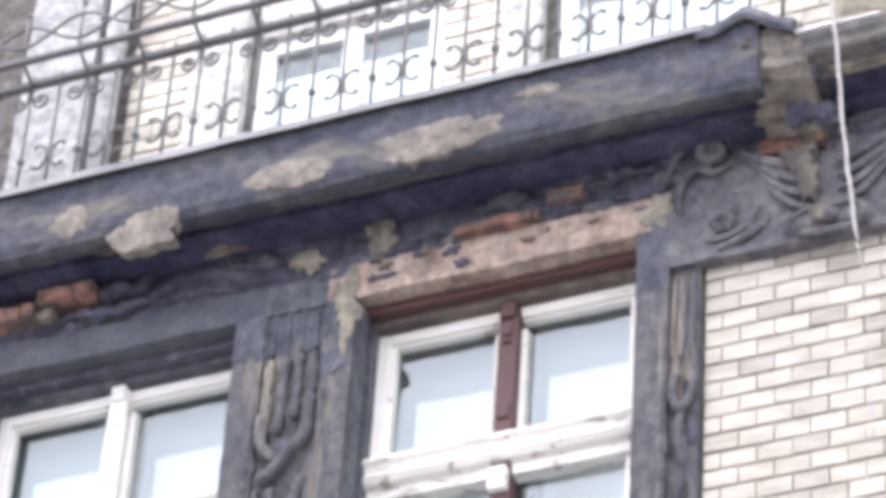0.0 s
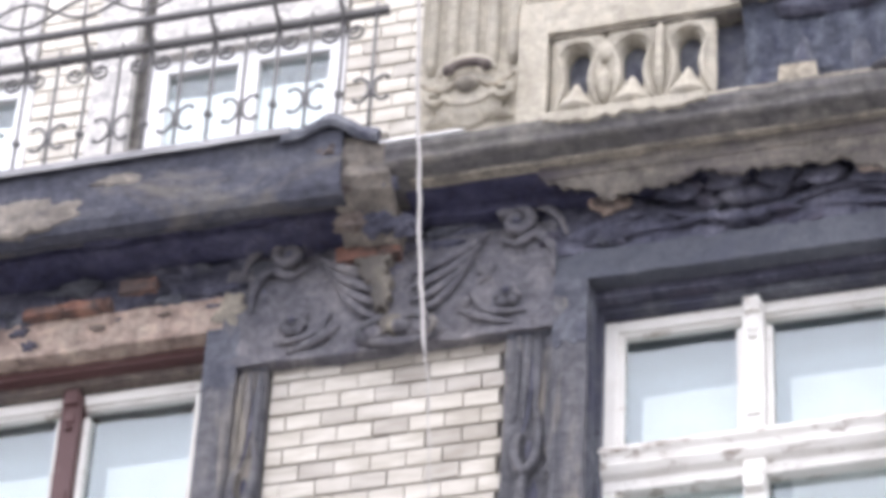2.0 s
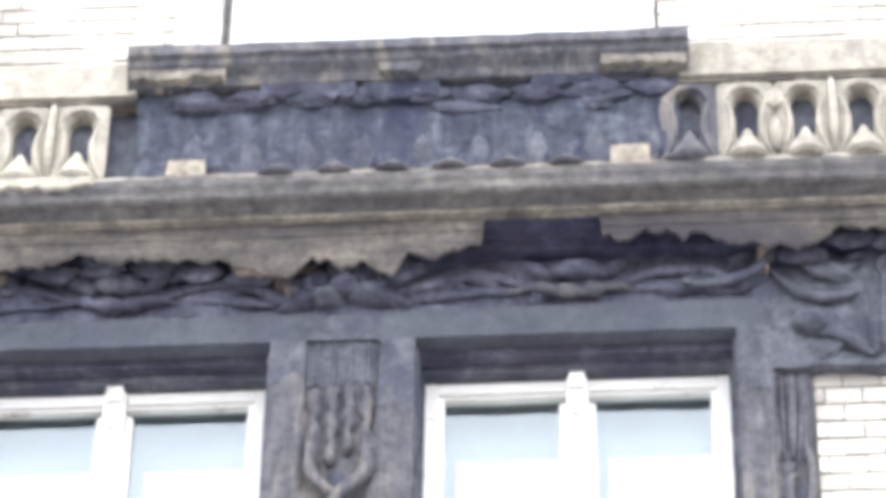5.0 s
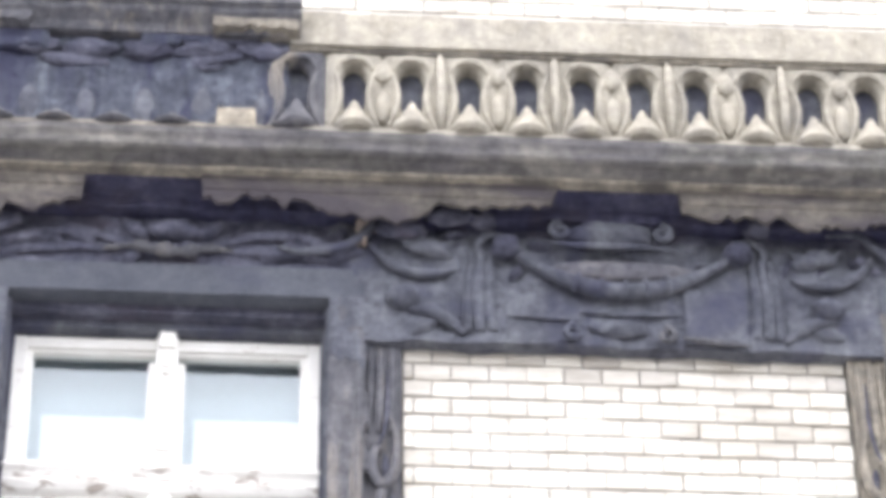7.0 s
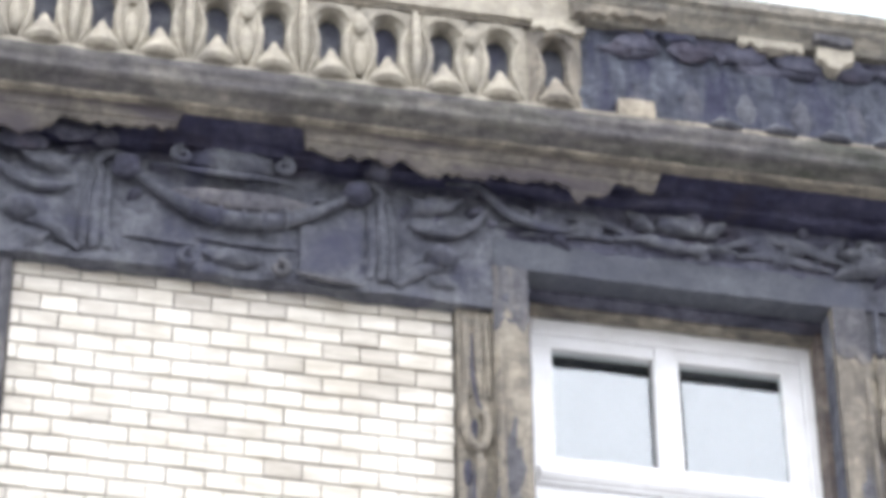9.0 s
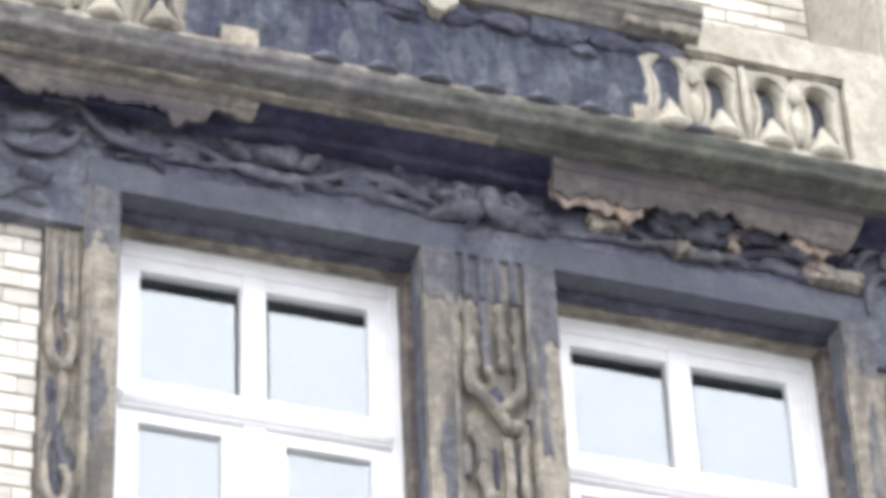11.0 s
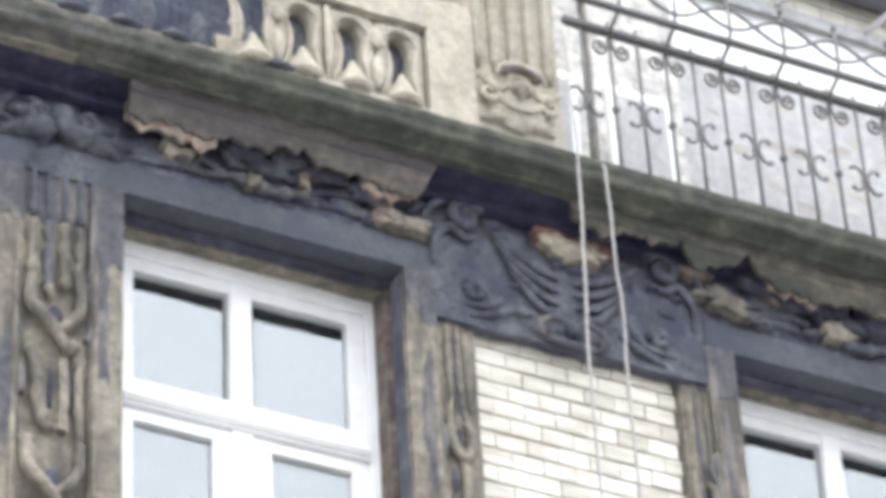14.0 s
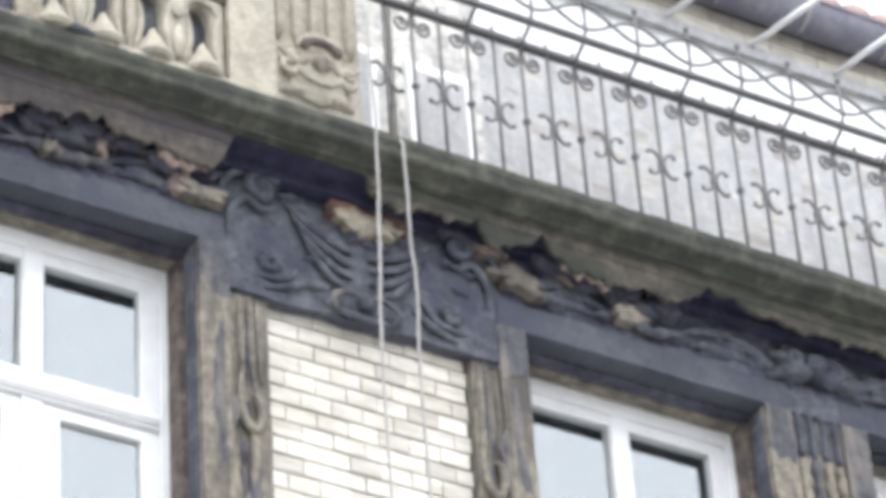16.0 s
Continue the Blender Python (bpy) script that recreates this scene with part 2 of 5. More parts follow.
fl.new(ramp(fn, fl, noise_node(fn, fl, 6.0, 6, 0.6, (0.4, 1, 1)), [(0.3, (0.13, 0.13, 0.14)), (0.6, (0.27, 0.27, 0.28)), (0.8, (0.40, 0.40, 0.41))]), fb.inputs["Base Color"])
cable_skin = paint_material("grey_cable_sheath", (0.41, 0.395, 0.385), (0.32, 0.31, 0.30), 0.5, 0.65, 0.6)


def glass_material(name, share, tint):
    m = bpy.data.materials.new(name)
    m.use_nodes = True
    n, l = m.node_tree.nodes, m.node_tree.links
    n.remove(n["Principled BSDF"])
    clear, shine, mix = n.new("ShaderNodeBsdfTransparent"), n.new("ShaderNodeBsdfGlossy"), n.new("ShaderNodeMixShader")
    clear.inputs["Color"].default_value = (0.93, 0.96, 0.96, 1)
    shine.inputs["Roughness"].default_value = 0.012
    shine.inputs["Color"].default_value = (*tint, 1)
    mix.inputs["Fac"].default_value = share
    l.new(clear.outputs[0], mix.inputs[1])
    l.new(shine.outputs[0], mix.inputs[2])
    l.new(mix.outputs[0], n["Material Output"].inputs["Surface"])
    return m


# colours of the boards that stand in for reflections in the old windows
reflection_grey = paint_material("grey_blue_reflection", (0.36, 0.40, 0.42), (0.33, 0.36, 0.38), 0.5, 0.8, 0.8)
reflection_white = paint_material("white_reflection", (0.78, 0.80, 0.80), (0.72, 0.73, 0.72), 0.5, 0.8, 0.9)
pink_tile = mineral("pale_red_roof_tile", [(0.25, (0.50, 0.33, 0.30)), (0.5, (0.60, 0.43, 0.39)), (0.75, (0.70, 0.54, 0.50))], 9.0, relief=0.004, mottle=0.4)
glass = glass_material("window_glass", 0.09, (0.92, 0.98, 1.0))
glass_coated = glass_material("double_glazing", 0.155, (0.96, 0.99, 1.0))

# ---- building helpers ----
ORIGIN = {}


def thing(name, at, label, category, group="", kind=""):
    ob = new(name)
    ob.location = at
    ORIGIN[ob] = Vector(at)
    return tagged(ob, label, category, group, kind)


def finish(bm, smooth=False):
    me = bpy.data.meshes.new("mesh")
    bm.to_mesh(me)
    bm.free()
    if smooth:
        for p in me.polygons:
            p.use_smooth = True
    return me


def part(name, bm, mat, parent, label="", smooth=False):
    """One mesh object under a thing or a part; bm is in world coordinates."""
    o = ORIGIN[parent]
    bmesh.ops.translate(bm, verts=bm.verts, vec=-o)
    bmesh.ops.recalc_face_normals(bm, faces=bm.faces)
    ob = new(name, finish(bm, smooth))
    ob.data.materials.append(mat)
    ob.parent = parent
    ORIGIN[ob] = o
    return tagged(ob, label)


def solo(name, bm, mat, at, label, category, kind="", group="", smooth=False):
    """A thing or piece of the setting that is one mesh."""
    bmesh.ops.translate(bm, verts=bm.verts, vec=-Vector(at))
    bmesh.ops.recalc_face_normals(bm, faces=bm.faces)
    ob = new(name, finish(bm, smooth))
    ob.location = at
    ob.data.materials.append(mat)
    ORIGIN[ob] = Vector(at)
    return tagged(ob, label, category, group, kind)


def box(x0, x1, y0, y1, z0, z1, bevel=0.0, bm=None):
    own = bm is None
    bm = bm or bmesh.new()
    r = bmesh.ops.create_cube(bm, size=1.0, matrix=Matrix.Translation(((x0 + x1) / 2, (y0 + y1) / 2, (z0 + z1) / 2)) @ Matrix.Diagonal((x1 - x0, y1 - y0, z1 - z0, 1)))
    if bevel and own:
        bmesh.ops.bevel(bm, geom=bm.edges[:], offset=bevel, segments=2, affect="EDGES", profile=0.5)
    return bm


def wobble(p, amp, f=9.0):
    v = Vector(p)
    n1 = noise.noise_vector(v * f)
    n2 = noise.noise_vector(v * f * 3.7)
    return v + (n1 + n2 * 0.45) * amp


def rough_box(x0, x1, y0, y1, z0, z1, step=0.025, amp=0.004, f=9.0):
    """A worn block: its front and flanks are fine grids with uneven faces and softened, chipped edges. Its back stays open in the wall."""
    bm = bmesh.new()
    nx, nz = max(2, round((x1 - x0) / step)), max(2, round((z1 - z0) / step))
    ny = max(1, round((y1 - y0) / 0.06))
    made = {}

    def vert(i, j, k):
        if (i, j, k) not in made:
            p = Vector((x0 + (x1 - x0) * i / nx, y0 + (y1 - y0) * k / ny, z0 + (z1 - z0) * j / nz))
            made[i, j, k] = bm.verts.new(wobble(p, amp, f))
        return made[i, j, k]

    for i in range(nx):
        for j in range(nz):
            bm.faces.new((vert(i, j, 0), vert(i + 1, j, 0), vert(i + 1, j + 1, 0), vert(i, j + 1, 0)))
    for k in range(ny):
        for i in range(nx):
            for j in (0, nz):
                bm.faces.new((vert(i, j, k), vert(i + 1, j, k), vert(i + 1, j, k + 1), vert(i, j, k + 1)))
        for j in range(nz):
            for i in (0, nx):
                bm.faces.new((vert(i, j, k), vert(i, j + 1, k), vert(i, j + 1, k + 1), vert(i, j, k + 1)))
    return bm


def run(profile, x0, x1, step=0.03, amp=0.005, f=8.0, cut=0.03):
    """A moulding: a profile of (y, z) drawn along x, finely divided and worn."""
    pts = []
    for (ya, za), (yb, zb) in zip(profile, profile[1:]):
        k = max(1, round(math.hypot(yb - ya, zb - za) / cut))
        pts += [(ya + (yb - ya) * i / k, za + (zb - za) * i / k) for i in range(k)]
    pts.append(profile[-1])
    nx = max(2, round((x1 - x0) / step))
    bm = bmesh.new()
    grid = [[bm.verts.new(wobble((x0 + (x1 - x0) * i / nx, y, z), amp, f)) for y, z in pts] for i in range(nx + 1)]
    for i in range(nx):
        for j in range(len(pts) - 1):
            bm.faces.new((grid[i][j], grid[i + 1][j], grid[i + 1][j + 1], grid[i][j + 1]))
    bm.faces.new(grid[0])
    bm.faces.new(grid[-1])
    return bm


def plate(x0, x1, top, edge, y0, y1, step=0.012, ragged=0.02, seed=0.0, both=False):
    """A layer of plaster with a ragged lower edge that follows edge(x)."""
    bm = bmesh.new()
    nx = max(3, round((x1 - x0) / step))
    rows = []
    for i in range(nx + 1):
        x = x0 + (x1 - x0) * i / nx
        jag = noise.noise(Vector((x * 6, seed, 0))) * ragged * 1.1 + abs(noise.noise(Vector((x * 11, seed, 5)))) * ragged * 1.3 + noise.noise(Vector((x * 29, seed, 3))) * ragged * 0.9 - ragged * 0.3
        lo = min(edge(x) + jag, top - 0.006)
        hi = top + ((noise.noise(Vector((x * 14, seed, 9))) * ragged * 1.3) if both else 0.0)
        hi = max(hi, lo + 0.004)
        mid = (lo + hi) / 2
        pts = [(y1, hi), (y0, hi), (y0, mid), (y0, lo + 0.004), (y0 + 0.006, lo), (y1, lo)]
        rows.append([bm.verts.new((x, y + noise.noise(Vector((x * 15, z * 15, seed))) * 0.004, z)) for y, z in pts])
    for a, b in zip(rows, rows[1:]):
        for j in range(5):
            bm.faces.new((a[j], b[j], b[j + 1], a[j + 1]))
    bm.faces.new(rows[0])
    bm.faces.new(rows[-1])
    return bm


def torn_moulding(x0, x1, levels, edge, deep, step=0.008, ragged=0.022, seed=0.0):
    """A stepped band of plaster mouldings, broken off along a ragged lower edge. levels: (z, y) from the top down; deep: its thickness at the break."""
    bm = bmesh.new()
    nx = round((x1 - x0) / step)
    zs, ys = [q[0] for q in levels][::-1], [q[1] for q in levels][::-1]
    rows = []
    for i in range(nx + 1):
        x = x0 + (x1 - x0) * i / nx
        jag = noise.noise(Vector((x * 5, seed, 0))) * ragged + abs(noise.noise(Vector((x * 10, seed, 5)))) * ragged * 1.7 + noise.noise(Vector((x * 31, seed, 3))) * ragged * 0.8 - ragged * 0.5
        lo = min(edge(x) + jag, levels[0][0] - 0.004)
        end = float(np.interp(lo, zs, ys))
        pts = [(levels[0][1] + 0.06, levels[0][0])] + [(y, z) if z > lo + 0.004 else (end, lo + 0.004) for z, y in levels] + [(end + 0.003, lo), (end + deep, lo + 0.002), (end + deep + 0.01, lo + 0.02)]
        rows.append([bm.verts.new((x + noise.noise(Vector((x * 20, z * 30, 2))) * 0.003, y + noise.noise(Vector((x * 12, z * 18, seed))) * 0.006, z)) for y, z in pts])
    for p, q in zip(rows, rows[1:]):
        for j in range(len(p) - 1):
            bm.faces.new((p[j], q[j], q[j + 1], p[j + 1]))
    bm.faces.new(rows[0])
    bm.faces.new(rows[-1])
    return bm


def steps(*pairs):
    """A height that changes along x: pairs of (x, z), joined by straight lines."""
    xs, zs = [p[0] for p in pairs], [p[1] for p in pairs]
    return lambda x: float(np.interp(x, xs, zs))


def tube(points, radii, seg=7, bm=None, flat=1.0):
    """A round bar along points; radii: one number or one for each point. flat squeezes it in y."""
    bm = bm or bmesh.new()
    pts = [Vector(p) for p in points]
    if not isinstance(radii, (list, tuple)):
        radii = [radii] * len(pts)
    rings = []
    for i, p in enumerate(pts):
        d = (pts[min(i + 1, len(pts) - 1)] - pts[max(i - 1, 0)]).normalized()
        side = d.cross(Vector((0, 1, 0)))
        if side.length < 1e-3:
            side = Vector((1, 0, 0))
        side.normalize()
        up = side.cross(d).normalized()
        rings.append([bm.verts.new(p + (side * math.cos(a) + up * math.sin(a) * flat) * radii[i]) for a in (2 * math.pi * k / seg for k in range(seg))])
    for a, b in zip(rings, rings[1:]):
        for k in range(seg):
            bm.faces.new((a[k], a[(k + 1) % seg], b[(k + 1) % seg], b[k]))
    bm.faces.new(rings[0])
    bm.faces.new(rings[-1])
    return bm


def lathe(cx, cy, z0, prof, seg=14, bm=None):
    """A turned piece on a vertical axis; prof: (height above z0, radius)."""
    bm = bm or bmesh.new()
    rings = [[bm.verts.new((cx + r * math.cos(2 * math.pi * k / seg), cy + r * math.sin(2 * math.pi * k / seg), z0 + h)) for k in range(seg)] for h, r in prof]
    for a, b in zip(rings, rings[1:]):
        for k in range(seg):
            bm.faces.new((a[k], a[(k + 1) % seg], b[(k + 1) % seg], b[k]))
    bm.faces.new(rings[0])
    bm.faces.new(rings[-1])
    return bm


def spiral(cx, y, cz, r, turns, start, sign=1, n=26, inner=0.12):
    """Points of a volute in the plane of the wall, from its rim inwards."""
    out = []
    for i in range(n):
        u = i / (n - 1)
        a = radians(start) + sign * turns * 2 * math.pi * u
        q = r * (1 - (1 - inner) * u ** 0.8)
        out.append((cx + q * math.cos(a), y - 0.012 * u, cz + q * math.sin(a)))
    return out


def leaf(x, y, z, angle, length, width, lift, curl=0.0):
    """A carved leaf with a sunk midrib and a wavy rim, lying on the wall."""
    bm = bmesh.new()
    ca, sa = math.cos(radians(angle)), math.sin(radians(angle))
    rows = []
    for i in range(9):
        u = i / 8
        w = width * (math.sin(math.pi * min(1, u * 0.92 + 0.08)) ** 0.8) * (1 + 0.18 * math.sin(u * 17))
        bend = curl * u * u
        row = []
        for j in range(-3, 4):
            s = j / 3
            px, pz = u * length, s * w / 2 + bend * length
            h = lift * math.sin(math.pi * u) ** 0.6 * (1 - s * s) * (0.62 if j == 0 else 1.0)
            row.append(bm.verts.new((x + px * ca - pz * sa, y - h + (0.006 if abs(j) == 3 else 0), z + px * sa + pz * ca)))
        rows.append(row)
    for a, b in zip(rows, rows[1:]):
        for j in range(6):
            bm.faces.new((a[j], a[j + 1], b[j + 1], b[j]))
    return bm


def curve(ctrl, n=24):
    """A smooth line through a few (x, z) points of the wall's plane."""
    q = [Vector(c) for c in ctrl]
    q = [q[0] * 2 - q[1]] + q + [q[-1] * 2 - q[-2]]
    out = []
    for i in range(n):
        u = i / (n - 1) * (len(q) - 3)
        k = min(int(u), len(q) - 4)
        f = u - k
        a, b, c, d = q[k:k + 4]
        out.append(0.5 * (2 * b + (c - a) * f + (2 * a - 5 * b + 4 * c - d) * f * f + (3 * b - a - 3 * c + d) * f ** 3))
    return out


def sweep(ctrl, thick, y=-0.02, ends=(0.35, 0.35), flat=0.75, n=24, wave=0.0):
    """A carved band along a smooth line, swelling in the middle and thinning to its ends."""
    line = curve(ctrl, n)
    radii = []
    for i in range(n):
        u = i / (n - 1)
        k = ends[0] + (1 - ends[0]) * min(1, u * 3) if u < 0.5 else ends[1] + (1 - ends[1]) * min(1, (1 - u) * 3)
        radii.append(thick * k * (1 + wave * math.sin(u * 31)))
    return tube([(v.x, y - 0.006 * math.sin(math.pi * i / (n - 1)), v.y) for i, v in enumerate(line)], radii, 8, None, flat)


def patch(xc, zc, rx, rz, y0, y1, seed=0.0, ragged=0.5):
    """A scab of plaster or bare stone with a torn round outline, proud of what lies behind it."""
    bm = bmesh.new()
    n = 44
    rim, back, ring = [], [], []
    for i in range(n):
        a = 2 * math.pi * i / n
        k = 1 + ragged * (noise.noise(Vector((math.cos(a) * 1.7 + seed, math.sin(a) * 1.7, seed * 2))) + 0.5 * noise.noise(Vector((math.cos(a) * 5, math.sin(a) * 5 + seed, 1))))
        x, z = xc + rx * k * math.cos(a), zc + rz * k * math.sin(a)
        rim.append(bm.verts.new((x, y0 + 0.004, z)))
        back.append(bm.verts.new((x, y1, z)))
        ring.append(bm.verts.new(wobble((xc + (x - xc) * 0.8, y0, zc + (z - zc) * 0.8), 0.003, 14)))
    mid = bm.verts.new((xc, y0 - 0.003, zc))
    for i in range(n):
        j = (i + 1) % n
        bm.faces.new((rim[i], rim[j], back[j], back[i]))
        bm.faces.new((ring[i], ring[j], rim[j], rim[i]))
        bm.faces.new((ring[i], ring[j], mid))
    return bm


def lump(x, y, z, rx, ry, rz, amp=0.22, f=9.0, sub=2, seed=0.0):
    """A carved boss, worn and uneven."""
    bm = bmesh.new()
    bmesh.ops.create_icosphere(bm, subdivisions=sub + 1, radius=1.0)
    for v in bm.verts:
        p = v.co.copy()
        k = 1 + amp * noise.noise(Vector((p.x * 2.1 + seed, p.y * 2.1 + x * f, p.z * 2.1 + z * f))) + 0.4 * amp * noise.noise(Vector((p.x * 6 + seed, p.y * 6, p.z * 6 + x * f)))
        v.co = Vector((x + p.x * rx * k, y + p.y * ry * k, z + p.z * rz * k))
    return bm


def rose(x, y, z, r, mat, owner, petals=6):
    """A carved rose: a centre with its petals as pieces of their own."""
    core = part("rose", lump(x, y - r * 0.12, z, r * 0.36, r * 0.42, r * 0.36, 0.1, 9, 1, 9), mat, owner, smooth=True)
    for k in range(petals):
        a = 2 * math.pi * k / petals
        part("petal", lump(x + math.cos(a) * r * 0.58, y, z + math.sin(a) * r * 0.58, r * 0.42, r * 0.34, r * 0.42, 0.15, 9, 1, k), mat, core, smooth=True)


# ---- the plan of the facade, from the centre line outwards ----
LINTEL = 10.392
BRICK_TOP = 10.232
WINDOWS = [(-7.971, -6.846), (-6.348, -5.223), (-3.796, -2.667), (-2.157, -1.035), (1.035, 2.157), (2.667, 3.800), (5.223, 6.348), (6.846, 7.971)]
PANELS = [(-4.978, -4.105), (-0.776, 0.776), (4.103, 4.975)]
SILL = 8.45
FRAME_Y = 0.22

# unseen ground, footway and opposite wall; paving made pale to bounce light upward
solo("ground", box(-900, 900, -900, 900, -0.5, 0.0), bounce_ground, (0, 0, 0), "unseen street, made pale to bounce light up the house", "street", "structure")
solo("pavement", box(-60, 60, -5.5, 0.2, -0.4, 0.14), bounce_paving, (0, -3, 0), "unseen footway, made pale to bounce light up the house", "pavement", "structure")
solo("wall_opposite", box(-40, 40, -26, -25, 0, 13), wall_plain, (0, -25, 0), "unseen plain rendered wall added across the street", "wall", "structure")

# wall behind all facing: blocks between the window openings
main_wall = thing("facade_wall", (0, 0.3, 0), "soot-blackened old masonry house front", "wall", kind="structure")
edges = [-14.0] + [v for w in WINDOWS for v in w] + [14.0]
for k in range(0, len(edges), 2):
    part("masonry", box(edges[k], edges[k + 1], 0.075, 0.50, SILL, LINTEL + 0.012), mortar, main_wall)
part("masonry", box(-14, 14, 0.075, 0.50, 0, SILL), wall_plain, main_wall)
part("masonry", box(-14, 14, 0.075, 0.50, LINTEL + 0.012, 10.9), mortar, main_wall)
# room surfaces, coloured near-black in place of interior darkness
solo("room_floor", box(-14, 14, 0.5, 3.2, 8.0, 8.2), room_darkness, (0, 2, 8), "dim floor of the rooms behind the windows", "floor", "structure")
solo("ceiling", box(-14, 14, 0.5, 3.2, 10.75, 10.9), room_darkness, (0, 2, 10.75), "dim ceiling of the rooms behind the windows", "ceiling", "structure")
solo("wall_inner", box(-14, 14, 3.2, 3.4, 8.0, 10.9), room_darkness, (0, 3.2, 8), "dim back wall of the rooms behind the windows", "wall", "structure")
solo("wall_west", box(-14.3, -14, 0.075, 9, 0, 16.6), wall_plain, (-14, 4, 0), "plain rendered side wall", "wall", "structure")
solo("wall_east", box(14, 14.3, 0.075, 9, 0, 12.97), wall_plain, (14, 4, 0), "plain rendered side wall", "wall", "structure")
solo("wall_north", box(-14, 14, 8.7, 9, 0, 12.97), wall_plain, (0, 9, 0), "plain rendered back wall", "wall", "structure")
solo("wall_gable", box(5.2, 5.4, 0.72, 9, 12.97, 16.6), wall_plain, (5.3, 4, 13), "plain rendered gable above the lower wing", "wall", "structure")
solo("wall_attic", box(-14, 5.2, 8.7, 9, 12.97, 16.6), wall_plain, (-4, 9, 13), "plain rendered back wall", "wall", "structure")
solo("roof_lower", box(5.4, 14.3, 0.32, 9, 12.97, 13.05), wall_plain, (9, 3, 13), "plain flat roof over the lower wing", "roof", "structure")
solo("roof", box(-14.3, 5.4, 0.3, 9, 16.6, 16.8), wall_plain, (0, 3, 16.6), "plain flat roof over the house", "roof", "structure")

# ---- window surrounds ----
W1_BARE = (-6.348, -5.223)
for k, (a, b) in enumerate(WINDOWS):
    bare = (a, b) == W1_BARE
    right = a > 0
    sur = thing("window_surround", ((a + b) / 2, 0, LINTEL), "stone window surround with bare pinkish broken lintel" if bare else ("soot-black stone window surround with tan lower jambs" if right else "soot-black moulded stone window surround"), "window surround", "window surrounds", "structure")
    lx0, lx1 = a - 0.12, b + 0.12
    part("lintel", rough_box(lx0, lx1, 0.0, 0.20, LINTEL, 10.525 if not bare else 10.553, 0.02, 0.0035 if not bare else 0.006), pink_render if bare else soot_smooth, sur)
    part("lintel_step", rough_box(a, b, 0.095 if right else 0.075, 0.30, LINTEL - (0.016 if right else 0.036), LINTEL + 0.02, 0.02, 0.003), red_paint if bare else soot, sur)
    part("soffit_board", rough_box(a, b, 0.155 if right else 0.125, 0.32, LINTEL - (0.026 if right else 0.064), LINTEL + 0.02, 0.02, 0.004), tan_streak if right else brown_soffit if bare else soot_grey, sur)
    for s, x in ((-1, a), (1, b)):
        outer = x + s * 0.125
        lo, hi = min(x, outer), max(x, outer)
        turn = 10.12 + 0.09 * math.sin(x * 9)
        part("jamb", rough_box(lo, hi, 0.0, 0.32, SILL, LINTEL - 0.001, 0.022, 0.0035), (tan_streak if right else soot_streak), sur)
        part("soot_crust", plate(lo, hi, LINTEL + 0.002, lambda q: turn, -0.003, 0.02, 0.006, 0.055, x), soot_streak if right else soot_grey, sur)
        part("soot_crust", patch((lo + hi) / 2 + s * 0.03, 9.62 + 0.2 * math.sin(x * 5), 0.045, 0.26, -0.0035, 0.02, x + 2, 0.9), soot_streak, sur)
        x2 = x - s * 0.012
        part("jamb_bead", rough_box(min(x, x2), max(x, x2), 0.035, 0.10, SILL, LINTEL - 0.018, 0.03, 0.002), soot_grey, sur)
        x2 = x - s * 0.026
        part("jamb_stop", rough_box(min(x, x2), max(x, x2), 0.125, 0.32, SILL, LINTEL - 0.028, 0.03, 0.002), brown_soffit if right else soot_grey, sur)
        x3 = outer - s * 0.02
        part("jamb_bead", tube([(x3, 0.0, SILL), (x3, -0.002, 9.2), (x3, 0.0, 9.95), (x3, 0.008, 10.12)], [0.014, 0.014, 0.013, 0.004], 8), (tan_streak if right else soot_streak), sur, smooth=True)

